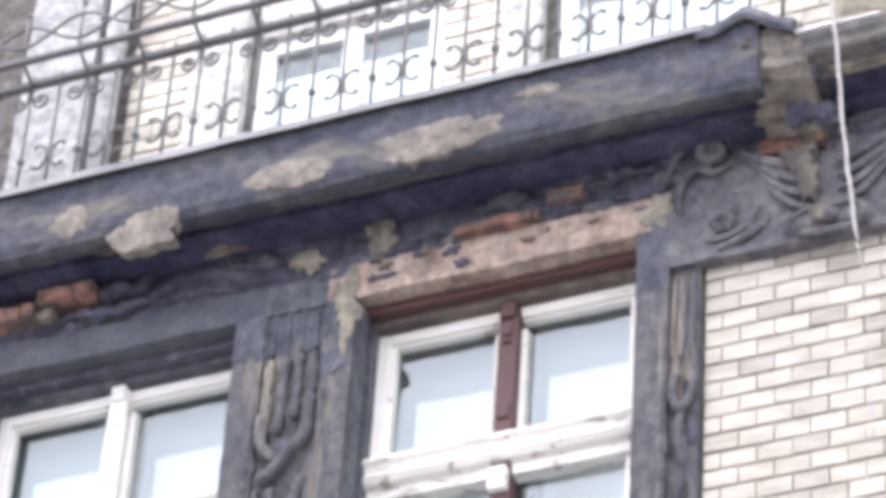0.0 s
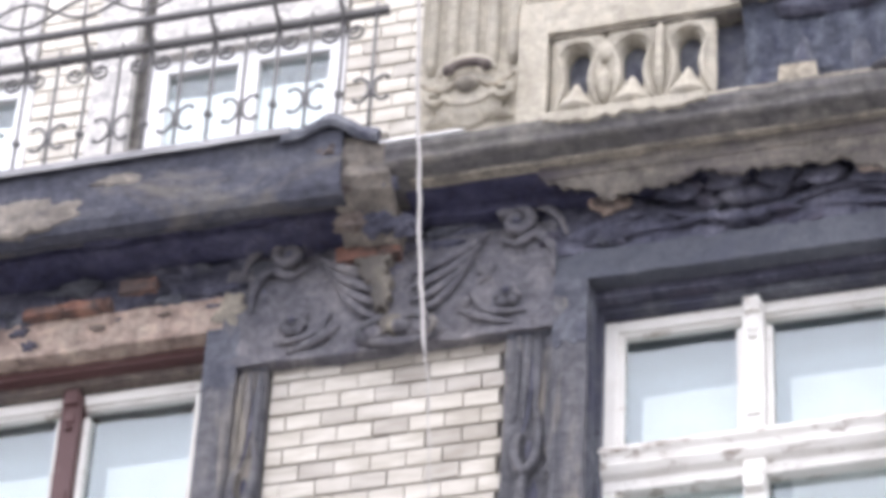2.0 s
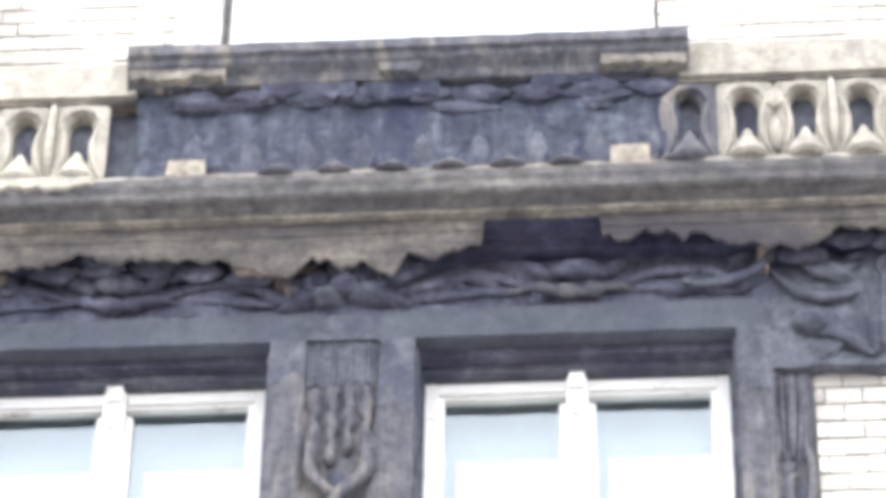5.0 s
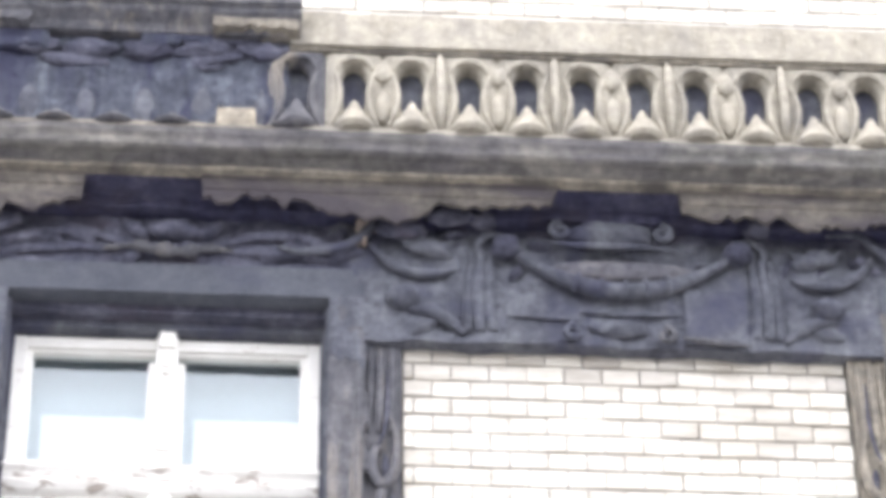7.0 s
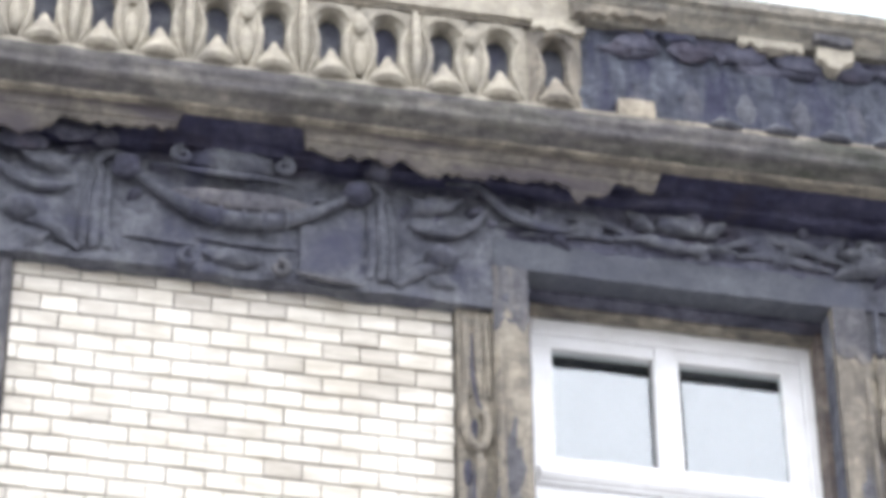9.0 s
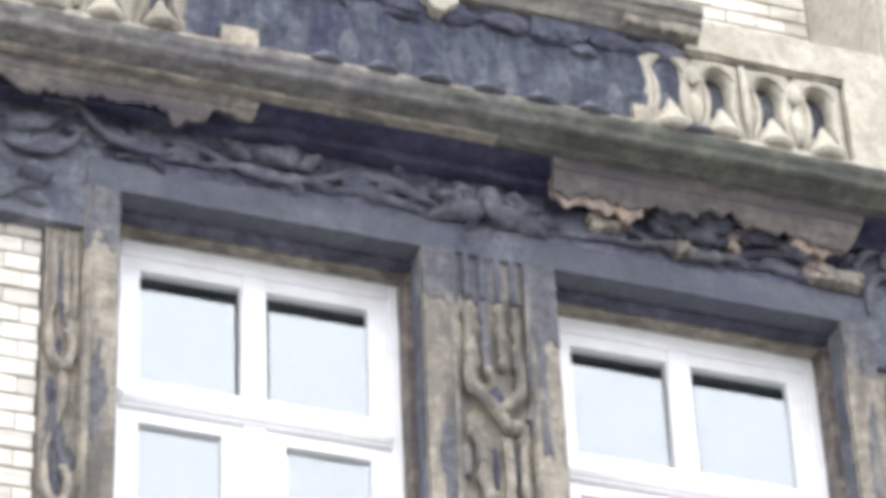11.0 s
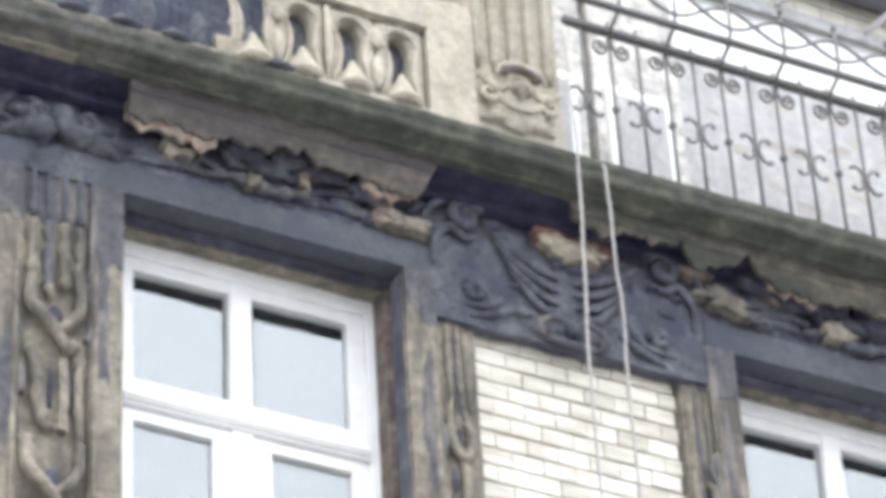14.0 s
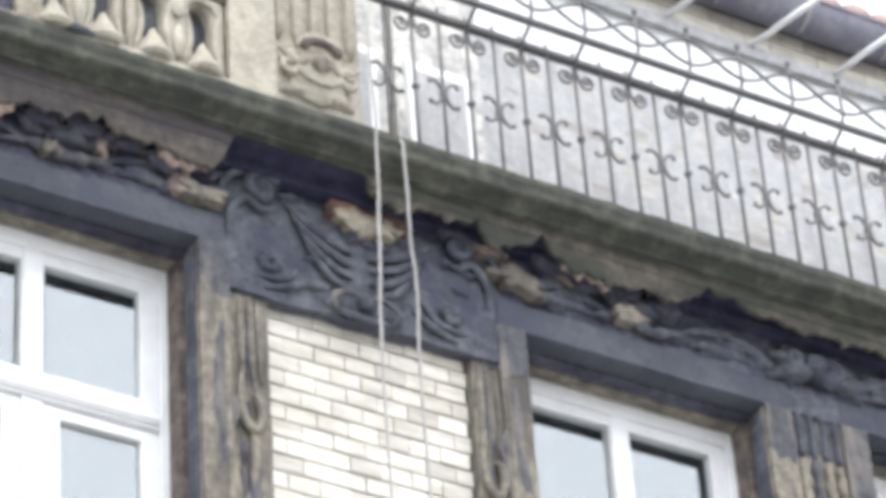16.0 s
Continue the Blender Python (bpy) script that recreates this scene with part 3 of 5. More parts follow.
# ---- carved piers between paired windows ----
def carved_pier(xc, right, seed):
    rnd = random.Random(seed)
    mat = tan_streak if right else soot_streak
    w = 0.125
    p = thing("carved_pier", (xc, 0, SILL), "carved stone pier with fluting and hanging ribbons, " + ("tan below and black above" if right else "black with soot"), "pier", "carved piers between windows", "structure")
    part("pier_ground", rough_box(xc - w - 0.016, xc + w + 0.016, 0.02, 0.2, SILL, 10.52, 0.025, 0.004), mat, p)
    part("pier_head", rough_box(xc - w - 0.010, xc + w + 0.010, 0.002, 0.2, LINTEL - 0.002, 10.53, 0.02, 0.006), soot_grey, p)
    part("soot_crust", plate(xc - w, xc + w, 10.50, lambda q: 10.20, 0.015, 0.03, 0.008, 0.07, seed), soot_streak if right else soot_grey, p)
    m = 1 if xc > 0 else -1
    for d in (-0.082, 0.060) if xc > -6 else ():
        part("boss", lump(xc + m * d, -0.015, 10.58, 0.066, 0.055, 0.042, 0.22, 9, 2, seed + d), soot_grey, p, smooth=True)
    for k in range(4):
        x = xc - 0.088 + k * 0.060
        zs = [10.41 - i * 0.028 for i in range(9)]
        part("flute_bead", tube([(x, 0.010 if right else 0.015, z) for z in zs], [(0.010 if right else 0.007) + 0.004 * abs(math.sin(i * 0.7 + k)) for i in range(9)], 7), soot_grey, p, smooth=True)
        last = 9.80 + 0.05 * ((k * 7) % 3)
        n = round((10.17 - last) / 0.025)
        part("flute_bead", tube([(x + 0.005 * math.sin(i * 1.9 + k), 0.010, 10.17 - i * 0.025) for i in range(n)], [0.013 + 0.010 * abs(math.sin(i * 0.55 + k * 0.9)) for i in range(n)], 8), mat if k != 1 else soot_streak, p, smooth=True)
        part("flute_drop", lump(x, 0.0, last, 0.021, 0.024, 0.034, 0.2, 9, 1, seed + k), mat, p, smooth=True)
    # tied ribbons, again and again down the pier
    z = 9.86
    while z > SILL + 0.3:
        part("ribbon", sweep([(xc - m * 0.10, z + 0.03), (xc - m * 0.095, z - 0.09), (xc - m * 0.02, z - 0.17), (xc + m * 0.045, z - 0.26)], 0.026, -0.012, (0.7, 0.8), 0.9), mat, p, smooth=True)
        part("ribbon", sweep([(xc + m * 0.10, z + 0.05), (xc + m * 0.09, z - 0.08), (xc + m * 0.03, z - 0.16), (xc - m * 0.02, z - 0.18)], 0.022, -0.006, (0.7, 0.6), 0.9), mat, p, smooth=True)
        # raised dark lump colours in the shade of a carved hollow
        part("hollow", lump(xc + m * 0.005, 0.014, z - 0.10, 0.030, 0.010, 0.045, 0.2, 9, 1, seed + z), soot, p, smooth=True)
        part("knot", lump(xc + m * 0.055, -0.008, z - 0.25, 0.036, 0.035, 0.030, 0.3, 9, 1, seed + z), mat, p, smooth=True)
        part("strand", sweep([(xc - m * 0.095, z - 0.27), (xc - m * 0.065, z - 0.40), (xc - m * 0.06, z - 0.50), (xc - m * 0.03, z - 0.60), (xc + m * 0.01, z - 0.60)], 0.026, -0.004, (0.7, 0.5), 0.9, 24, 0.2), mat, p, smooth=True)
        part("bar", rough_box(*sorted((xc + m * 0.018, xc + m * 0.052)), -0.006, 0.05, z - 0.60, z - 0.29, 0.016, 0.004), mat, p)
        part("strand", sweep([(xc + m * 0.095, z - 0.29), (xc + m * 0.088, z - 0.44), (xc + m * 0.10, z - 0.66)], 0.016, 0.002, (0.7, 0.7), 0.9, 24, 0.2), mat, p, smooth=True)
        # dark lumps again, coloured as shaded gaps between the strands
        for d in (-0.008, 0.066):
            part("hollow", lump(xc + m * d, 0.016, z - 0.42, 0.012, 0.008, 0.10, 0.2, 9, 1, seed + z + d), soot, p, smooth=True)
        z -= 0.70
    return p


for i, (xc, right) in enumerate(((-6.597, False), (-2.412, False), (2.412, True), (6.597, True))):
    carved_pier(xc, right, 11 + i)

# ---- carved borders beside the brick panels ----
def carved_border(x0, x1, right, seed):
    xc, mat = (x0 + x1) / 2, tan_streak if right else soot_streak
    m = 1 if right else -1
    p = thing("carved_border", (xc, 0.03, SILL), "narrow carved stone border with hooked ribbon beside glazed brick", "border", "carved borders", "structure")
    part("border_ground", rough_box(x0, x1, 0.03, 0.2, SILL, 10.36, 0.022, 0.004), mat, p)
    part("soot_crust", plate(x0, x1, 10.362, lambda q: 10.20, 0.024, 0.05, 0.006, 0.05, x0), soot_streak if right else soot_grey, p)
    for d, w in ((-0.034, 0.017), (0.006, 0.018), (0.040, 0.012)):
        part("ridge", sweep([(xc + m * d, 10.19), (xc + m * (d + 0.002), 10.0), (xc + m * (d + 0.008), 9.80)], w, 0.028, (0.4, 0.5), 0.8), mat, p, smooth=True)
    z = 9.66
    while z > SILL + 0.15:
        # dark raised line and lumps colour in the shade of sunk carving
        part("groove_shade", sweep([(xc - m * 0.014, z + 0.42), (xc - m * 0.016, z + 0.26), (xc - m * 0.004, z + 0.14), (xc + m * 0.014, z + 0.08)], 0.006, 0.016, (0.4, 0.9), 0.6), soot, p, "thin raised dark line, coloured as sunk shade", smooth=True)
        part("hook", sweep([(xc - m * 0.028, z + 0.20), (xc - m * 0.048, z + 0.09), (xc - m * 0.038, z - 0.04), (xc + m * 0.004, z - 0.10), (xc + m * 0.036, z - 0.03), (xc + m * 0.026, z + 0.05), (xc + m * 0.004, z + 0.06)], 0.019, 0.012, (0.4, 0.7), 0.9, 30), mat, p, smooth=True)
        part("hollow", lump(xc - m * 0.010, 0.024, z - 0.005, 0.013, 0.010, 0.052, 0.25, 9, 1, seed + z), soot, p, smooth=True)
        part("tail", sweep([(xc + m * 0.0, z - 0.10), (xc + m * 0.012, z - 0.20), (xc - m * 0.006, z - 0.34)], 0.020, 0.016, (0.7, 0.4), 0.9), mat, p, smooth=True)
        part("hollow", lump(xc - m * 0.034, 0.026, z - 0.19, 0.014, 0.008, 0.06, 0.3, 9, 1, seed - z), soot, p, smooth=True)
        z -= 0.58
    part("soot_crust", patch(xc, 9.2, 0.05, 0.2, 0.025, 0.05, x0 + 5, 0.9), soot_streak, p)
    return p


for i, (x0, x1) in enumerate(((-5.098, -4.985), (-4.098, -3.921), (-0.91, -0.782), (0.782, 0.91), (3.925, 4.096), (4.982, 5.098))):
    carved_border(x0, x1, x0 > 0, 31 + i)

# ---- glazed brick panels ----
def brick_mesh(w, h, d, mat):
    bm = box(-w / 2, w / 2, 0, d, -h / 2, h / 2)
    front = [e for e in bm.edges if all(v.co.y < 0.001 for v in e.verts)]
    bmesh.ops.bevel(bm, geom=front, offset=0.0022, segments=1, affect="EDGES")
    me = finish(bm)
    me.materials.append(mat)
    return me


PITCH, COURSE, JOINT, PERPEND = 0.1315, 0.0772, 0.0095, 0.0038
FULL = {m: brick_mesh(PITCH - PERPEND, COURSE - JOINT, 0.03, m) for m in (glazed, glazed_grimy, whitewashed)}
CUTS = {}


def lay_bricks(owner, x0, x1, z0, z1, y, seed, from_top=True, shift=0.0, mat=glazed):
    """Courses in running bond over a rectangle; each brick is an object on a shared mesh."""
    rnd = random.Random(seed)
    o = ORIGIN[owner]
    rows = int(math.ceil((z1 - z0) / COURSE))
    for j in range(rows):
        zc = z1 - (j + 0.5) * COURSE if from_top else z0 + (j + 0.5) * COURSE
        x = x0 - (PITCH / 2 if j % 2 else 0.0) - shift
        while x < x1 - 0.01:
            a, b = max(x, x0), min(x + PITCH, x1)
            x += PITCH
            w = b - a
            if w < 0.025:
                continue
            if w > PITCH - 0.004:
                me = FULL[mat]
            else:
                key = (round(w / 0.006), mat)
                if key not in CUTS:
                    CUTS[key] = brick_mesh(max(0.012, key[0] * 0.006 - PERPEND), COURSE - JOINT, 0.03, mat)
                me = CUTS[key]
            ob = new("brick", me)
            ob.parent = owner
            ob.matrix_basis = Matrix.Translation(Vector(((a + b) / 2 + rnd.uniform(-0.0012, 0.0012), y + rnd.uniform(-0.002, 0.002), zc + rnd.uniform(-0.001, 0.001))) - o) @ Euler((rnd.uniform(-0.012, 0.012), rnd.uniform(-0.006, 0.006), rnd.uniform(-0.014, 0.014))).to_matrix().to_4x4()


# ---- frieze: worn ground and carved relief over the windows and panels ----
frieze = thing("frieze", (0, 0, 10.5), "soot-black eroded stone frieze under the cornice", "frieze", kind="structure")
part("frieze_ground", rough_box(-9.5, 9.5, 0.006, 0.12, 10.515, 10.85, 0.02, 0.018, 8.0), soot, frieze)
for x0, x1 in PANELS:
    part("frieze_apron", rough_box(x0 - 0.19, x1 + 0.19, 0.002, 0.12, BRICK_TOP - 0.03, 10.70, 0.018, 0.012, 8.0), soot_pale if x0 < -4 else soot_grey, frieze)


def window_crest(xc, seed, mat):
    """A ribbed shell on a wavy ridge, with long tendrils that run out along the lintel."""
    rnd = random.Random(seed)
    t = thing("stone_relief", (xc, -0.02, 10.56), "soot-black carved shell with long tendrils above a window", "relief ornament", "carved crests over windows")
    part("shell", lump(xc + 0.01, -0.012, 10.675, 0.098, 0.038, 0.042, 0.25, 9, 2, seed), mat, t, smooth=True)
    for k in range(5):
        u = k / 2 - 1
        part("shell_rib", sweep([(xc + 0.01 + u * 0.03, 10.638), (xc + 0.01 + u * 0.066, 10.668), (xc + 0.01 + u * 0.082, 10.70)], 0.011, -0.040 + 0.02 * abs(u), (0.6, 0.4), 0.7, 9), mat, t, smooth=True)
    part("ridge", sweep([(xc - 0.24, 10.575), (xc - 0.13, 10.59), (xc - 0.05, 10.572), (xc + 0.05, 10.565), (xc + 0.12, 10.585), (xc + 0.22, 10.58)], 0.024, -0.016, (0.3, 0.3), 0.9, 40, 0.28), soot_streak if seed % 2 else mat, t, smooth=True)
    for s in (-1, 1):
        part("shell_wing", leaf(xc + s * 0.08, -0.012, 10.65, 90 - s * 70, 0.13, 0.06, 0.03, s * 0.25), mat, t, smooth=True)
        part("tendril", sweep([(xc + s * 0.15, 10.60), (xc + s * 0.28, 10.655), (xc + s * 0.42, 10.665), (xc + s * 0.55, 10.62), (xc + s * 0.66, 10.585)], 0.027, -0.004, (0.3, 0.2), 0.55), mat, t, smooth=True)
        part("tendril", sweep([(xc + s * 0.22, 10.575), (xc + s * 0.33, 10.59), (xc + s * 0.46, 10.575), (xc + s * 0.58, 10.555)], 0.022, -0.002, (0.3, 0.2), 0.55), mat, t, smooth=True)
        for k in range(3):
            x = xc + s * (0.27 + 0.12 * k)
            part("leaf", leaf(x, 0.0, 10.60 + rnd.uniform(0.0, 0.04), (0 if s > 0 else 180) + s * rnd.uniform(-25, 35), rnd.uniform(0.13, 0.19), rnd.uniform(0.065, 0.09), rnd.uniform(0.018, 0.030), rnd.uniform(-0.3, 0.3)), mat, t, smooth=True)
    return t


scatter = thing("stone_relief", (0, 0, 10.6), "worn soot-black leaf carving along the frieze", "relief ornament")
rnd_leaf = random.Random(77)
for k in range(90):
    x = rnd_leaf.uniform(-4.0, 8.0)
    z = rnd_leaf.uniform(10.56, 10.74)
    if rnd_leaf.random() < 0.55:
        part("leaf", leaf(x, 0.002, z, rnd_leaf.uniform(0, 360), rnd_leaf.uniform(0.06, 0.12), rnd_leaf.uniform(0.035, 0.06), rnd_leaf.uniform(0.02, 0.045), rnd_leaf.uniform(-0.4, 0.4)), soot if k % 4 else soot_grey, scatter, smooth=True)
    else:
        part("knob", lump(x, 0.006, z, rnd_leaf.uniform(0.02, 0.05), rnd_leaf.uniform(0.02, 0.045), rnd_leaf.uniform(0.014, 0.032), 0.55, 9, 1, k), soot if k % 3 else soot_grey, scatter, smooth=True)

for i, (a, b) in enumerate(WINDOWS):
    if (a, b) != W1_BARE:
        window_crest((a + b) / 2, 50 + i, soot if i < 4 else soot_grey)


def pier_crest(xc, seed, mat):
    rnd = random.Random(seed)
    t = thing("stone_relief", (xc, -0.02, 10.6), "soot-black carved leaf head above a pier", "relief ornament", "carved heads over piers")
    for s in (-1, 1):
        part("volute", tube(spiral(xc + s * 0.09, -0.04, 10.63, 0.06, 1.4, 200 if s > 0 else -20, s), [0.019 - 0.0004 * i for i in range(26)], 7), mat, t, smooth=True)
        for k in range(3):
            part("leaf", leaf(xc + s * 0.05, -0.01, 10.60, 90 - s * (25 + 38 * k), 0.14 + 0.03 * k, 0.07, 0.05, -s * 0.2), mat, t, smooth=True)
    part("boss", lump(xc, -0.035, 10.62, 0.05, 0.05, 0.06, 0.3, 9, 2, seed), mat, t, smooth=True)
    return t


for i, xc in enumerate((-2.412, 2.412, 6.597)):
    pier_crest(xc, 70 + i, soot if xc < 0 else soot_grey)


def panel_relief(xc, seed, mat):
    """Sweeping bands between corner volutes and roses, over a narrow brick panel."""
    rnd = random.Random(seed)
    t = thing("stone_relief", (xc, 0, 10.3), "soot-grey carved panel of sweeping bands, volutes and roses", "relief ornament", "carved panels over bricks")
    for s in (-1, 1):
        part("volute", tube(spiral(xc + s * 0.43, -0.022, 10.690, 0.078, 1.4, 90 + s * 60, -s), [0.028 - 0.0005 * i for i in range(26)], 8), mat, t, smooth=True)
        part("volute_eye", lump(xc + s * 0.43, -0.025, 10.685, 0.026, 0.022, 0.026, 0.15, 9, 1, seed), soot, t, smooth=True)
        part("tail", sweep([(xc + s * 0.40, 10.755), (xc + s * 0.50, 10.755), (xc + s * 0.58, 10.70), (xc + s * 0.62, 10.60)], 0.018, -0.02), mat, t, smooth=True)
        part("tail", sweep([(xc + s * 0.37, 10.63), (xc + s * 0.43, 10.595), (xc + s * 0.50, 10.63), (xc + s * 0.56, 10.56), (xc + s * 0.57, 10.44)], 0.020, -0.012), mat, t, smooth=True)
        rose(xc + s * 0.40, -0.008, 10.36, 0.055, mat, t)
        part("rose_eye", lump(xc + s * 0.40, -0.036, 10.362, 0.014, 0.010, 0.014, 0.1, 9, 1, 2), soot, t, smooth=True)
        for k in range(4):
            d = -0.062 * k
            part("band", sweep([(xc + s * 0.035, 10.515 + d), (xc + s * 0.12, 10.54 + d), (xc + s * (0.24 - 0.02 * k), 10.60 + d), (xc + s * (0.33 - 0.03 * k), 10.68 + d)], 0.022 - 0.002 * k, -0.012, (0.4, 0.25), 0.8), mat, t, smooth=True)
        part("strand", sweep([(xc + s * 0.22, 10.33), (xc + s * 0.30, 10.275), (xc + s * 0.42, 10.235)], 0.018, -0.004), mat, t, smooth=True)
        part("strand", sweep([(xc + s * 0.26, 10.40), (xc + s * 0.33, 10.30), (xc + s * 0.47, 10.285)], 0.016, -0.004), mat, t, smooth=True)
        part("lobe", leaf(xc + s * 0.02, -0.004, 10.245, 90 - s * 75, 0.15, 0.085, 0.045, -s * 0.25), mat, t, smooth=True)
        part("lobe_rim", sweep([(xc + s * 0.01, 10.30), (xc + s * 0.08, 10.305), (xc + s * 0.14, 10.265), (xc + s * 0.12, 10.215)], 0.014, -0.03), soot_streak, t, smooth=True)
        for k in range(3):
            part("leaf", leaf(xc + s * rnd.uniform(0.10, 0.42), 0.0, 10.32 + 0.1 * k + rnd.uniform(-0.02, 0.02), (0 if s > 0 else 180) + rnd.uniform(-70, 70), rnd.uniform(0.08, 0.12), rnd.uniform(0.045, 0.06), rnd.uniform(0.02, 0.03), rnd.uniform(-0.4, 0.4)), mat, t, smooth=True)
    part("lip", sweep([(xc - 0.15, 10.25), (xc - 0.06, 10.212), (xc + 0.05, 10.205), (xc + 0.15, 10.222)], 0.019, -0.012), mat, t, smooth=True)
    part("bud", lump(xc + 0.01, -0.02, 10.27, 0.035, 0.035, 0.03, 0.2, 9, 2, seed), mat, t, smooth=True)
    return t


panel_relief(-4.49, 81, soot_pale)
panel_relief(4.49, 82, soot_grey)


def swag_panel(seed, mat):
    """The wide relief over the middle panel: a wrapped swag under a scrolled cartouche, hanging bows, plaques and bosses."""
    t = thing("stone_relief", (0, 0, 10.3), "soot-black carved swag under a scrolled cartouche with hanging bows", "relief ornament")
    pts, rad = [], []
    for i in range(61):
        u = i / 60 * 2 - 1
        pts.append((0.39 * u, -0.026, 10.437 + 0.178 * u * u))
        rad.append(0.012 + 0.022 * (1 - u * u))
    part("swag", tube(pts, rad, 10), mat, t, smooth=True)
    for x in (-0.17, -0.085, 0.0, 0.075, 0.15):
        z = 10.437 + 0.178 * (x / 0.39) ** 2
        part("wrap", tube([(x + 0.007 * math.cos(a) - 0.3 * x * 0.2 * math.sin(a), -0.026 - 0.037 * math.cos(a), z + 0.037 * math.sin(a)) for a in (radians(-100 + 20 * i) for i in range(11))], 0.0075, 6), mat, t, smooth=True)
    part("lens", lump(0.0, -0.004, 10.553, 0.27, 0.022, 0.046, 0.06, 3, 3, 1.0), soot_pale, t, "pale worn hollow", smooth=True)
    part("cartouche", lump(-0.04, -0.025, 10.70, 0.165, 0.05, 0.058, 0.12, 4, 3, 3.0), mat, t, smooth=True)
    part("cartouche_rim", sweep([(-0.17, 10.745), (-0.10, 10.768), (-0.03, 10.775), (0.05, 10.765), (0.11, 10.735)], 0.016, -0.035), mat, t, smooth=True)
    part("cartouche_foot", sweep([(-0.31, 10.655), (-0.18, 10.635), (-0.03, 10.632), (0.10, 10.632), (0.25, 10.62)], 0.014, -0.045, (0.15, 0.15)), mat, t, smooth=True)
    for x, s in ((-0.218, -1), (0.142, 1)):
        part("scroll_end", tube(spiral(x, -0.055, 10.69, 0.042, 1.4, 90, -s), [0.017 - 0.0004 * i for i in range(26)], 7), mat, t, smooth=True)
    for s in (-1, 1):
        part("knot", lump(s * 0.415, -0.035, 10.625, 0.05, 0.045, 0.045, 0.3, 9, 2, seed + s), soot, t, smooth=True)
        part("bow_loop", sweep([(s * 0.43, 10.60), (s * 0.41, 10.665), (s * 0.46, 10.70), (s * 0.51, 10.66), (s * 0.50, 10.59)], 0.019, -0.010, (0.6, 0.6), 0.6), mat, t, smooth=True)
        part("bow_cap", lump(s * 0.49, -0.03, 10.745, 0.05, 0.04, 0.03, 0.25, 9, 2, seed + 3 * s), soot, t, smooth=True)
        for k in range(3):
            x = s * (0.475 + 0.033 * k)
            part("hanging_fold", sweep([(x - s * 0.01, 10.63), (x, 10.50), (x + s * 0.005, 10.38), (x + s * (0.012 * (k - 1)), 10.25)], 0.024, 0.002 - 0.008 * (k == 1), (0.5, 0.8), 0.7), mat, t, smooth=True)
        part("boss", lump(s * (0.78 if s < 0 else 0.72), -0.02, 10.385, 0.062, 0.05, 0.045, 0.14, 6, 2, seed - s), mat, t, smooth=True)
        part("boss_stalk", sweep([(s * 0.76, 10.345), (s * 0.68, 10.335), (s * 0.62, 10.29), (s * 0.56, 10.235)], 0.026, -0.006), mat, t, smooth=True)
        part("corner_curl", sweep([(s * 0.90, 10.65), (s * 0.84, 10.56), (s * 0.76, 10.505), (s * 0.66, 10.505), (s * 0.60, 10.53)], 0.022, -0.014), mat, t, smooth=True)
        part("corner_curl", sweep([(s * 0.60, 10.655), (s * 0.66, 10.615), (s * 0.74, 10.62), (s * 0.80, 10.68)], 0.024, -0.02), mat, t, smooth=True)
        part("corner_leaf", leaf(s * 0.60, -0.01, 10.60, 90 - s * 80, 0.17, 0.075, 0.05, s * 0.2), mat, t, smooth=True)
        part("long_tendril", sweep([(s * 0.74, 10.735), (s * 0.86, 10.735), (s * 0.97, 10.62), (s * 1.13, 10.575), (s * 1.22, 10.60)], 0.020, -0.026), mat, t, smooth=True)
        part("foot_leaf", leaf(s * 0.66, -0.002, 10.30, 90 - s * 120, 0.12, 0.06, 0.03, 0.2), mat, t, smooth=True)
    part("plaque", rough_box(0.215, 0.43, -0.014, 0.08, 10.215, 10.47, 0.016, 0.004, 6), mat, t)
    part("plaque_lip", sweep([(0.20, 10.235), (0.30, 10.215), (0.44, 10.205)], 0.014, -0.022), soot_streak, t, smooth=True)
    part("plaque", rough_box(-0.41, -0.17, -0.006, 0.08, 10.222, 10.325, 0.016, 0.005, 6), mat, t)
    part("plaque_lip", sweep([(-0.42, 10.325), (-0.30, 10.315), (-0.15, 10.31)], 0.010, -0.012), mat, t, smooth=True)
    part("low_ledge", sweep([(-0.16, 10.36), (0.0, 10.345), (0.2, 10.355)], 0.012, -0.002), mat, t, smooth=True)
    for x, s in ((-0.175, 1), (0.14, -1)):
        part("foot_curl", tube(spiral(x, -0.016, 10.245, 0.042, 1.2, 90, s), [0.015 - 0.0004 * i for i in range(26)], 7), soot_streak if s < 0 else mat, t, smooth=True)
    part("foot_mask", lump(-0.02, -0.006, 10.275, 0.10, 0.03, 0.035, 0.3, 6, 2, seed), mat, t, smooth=True)
    return t


swag_panel(90, soot_grey)

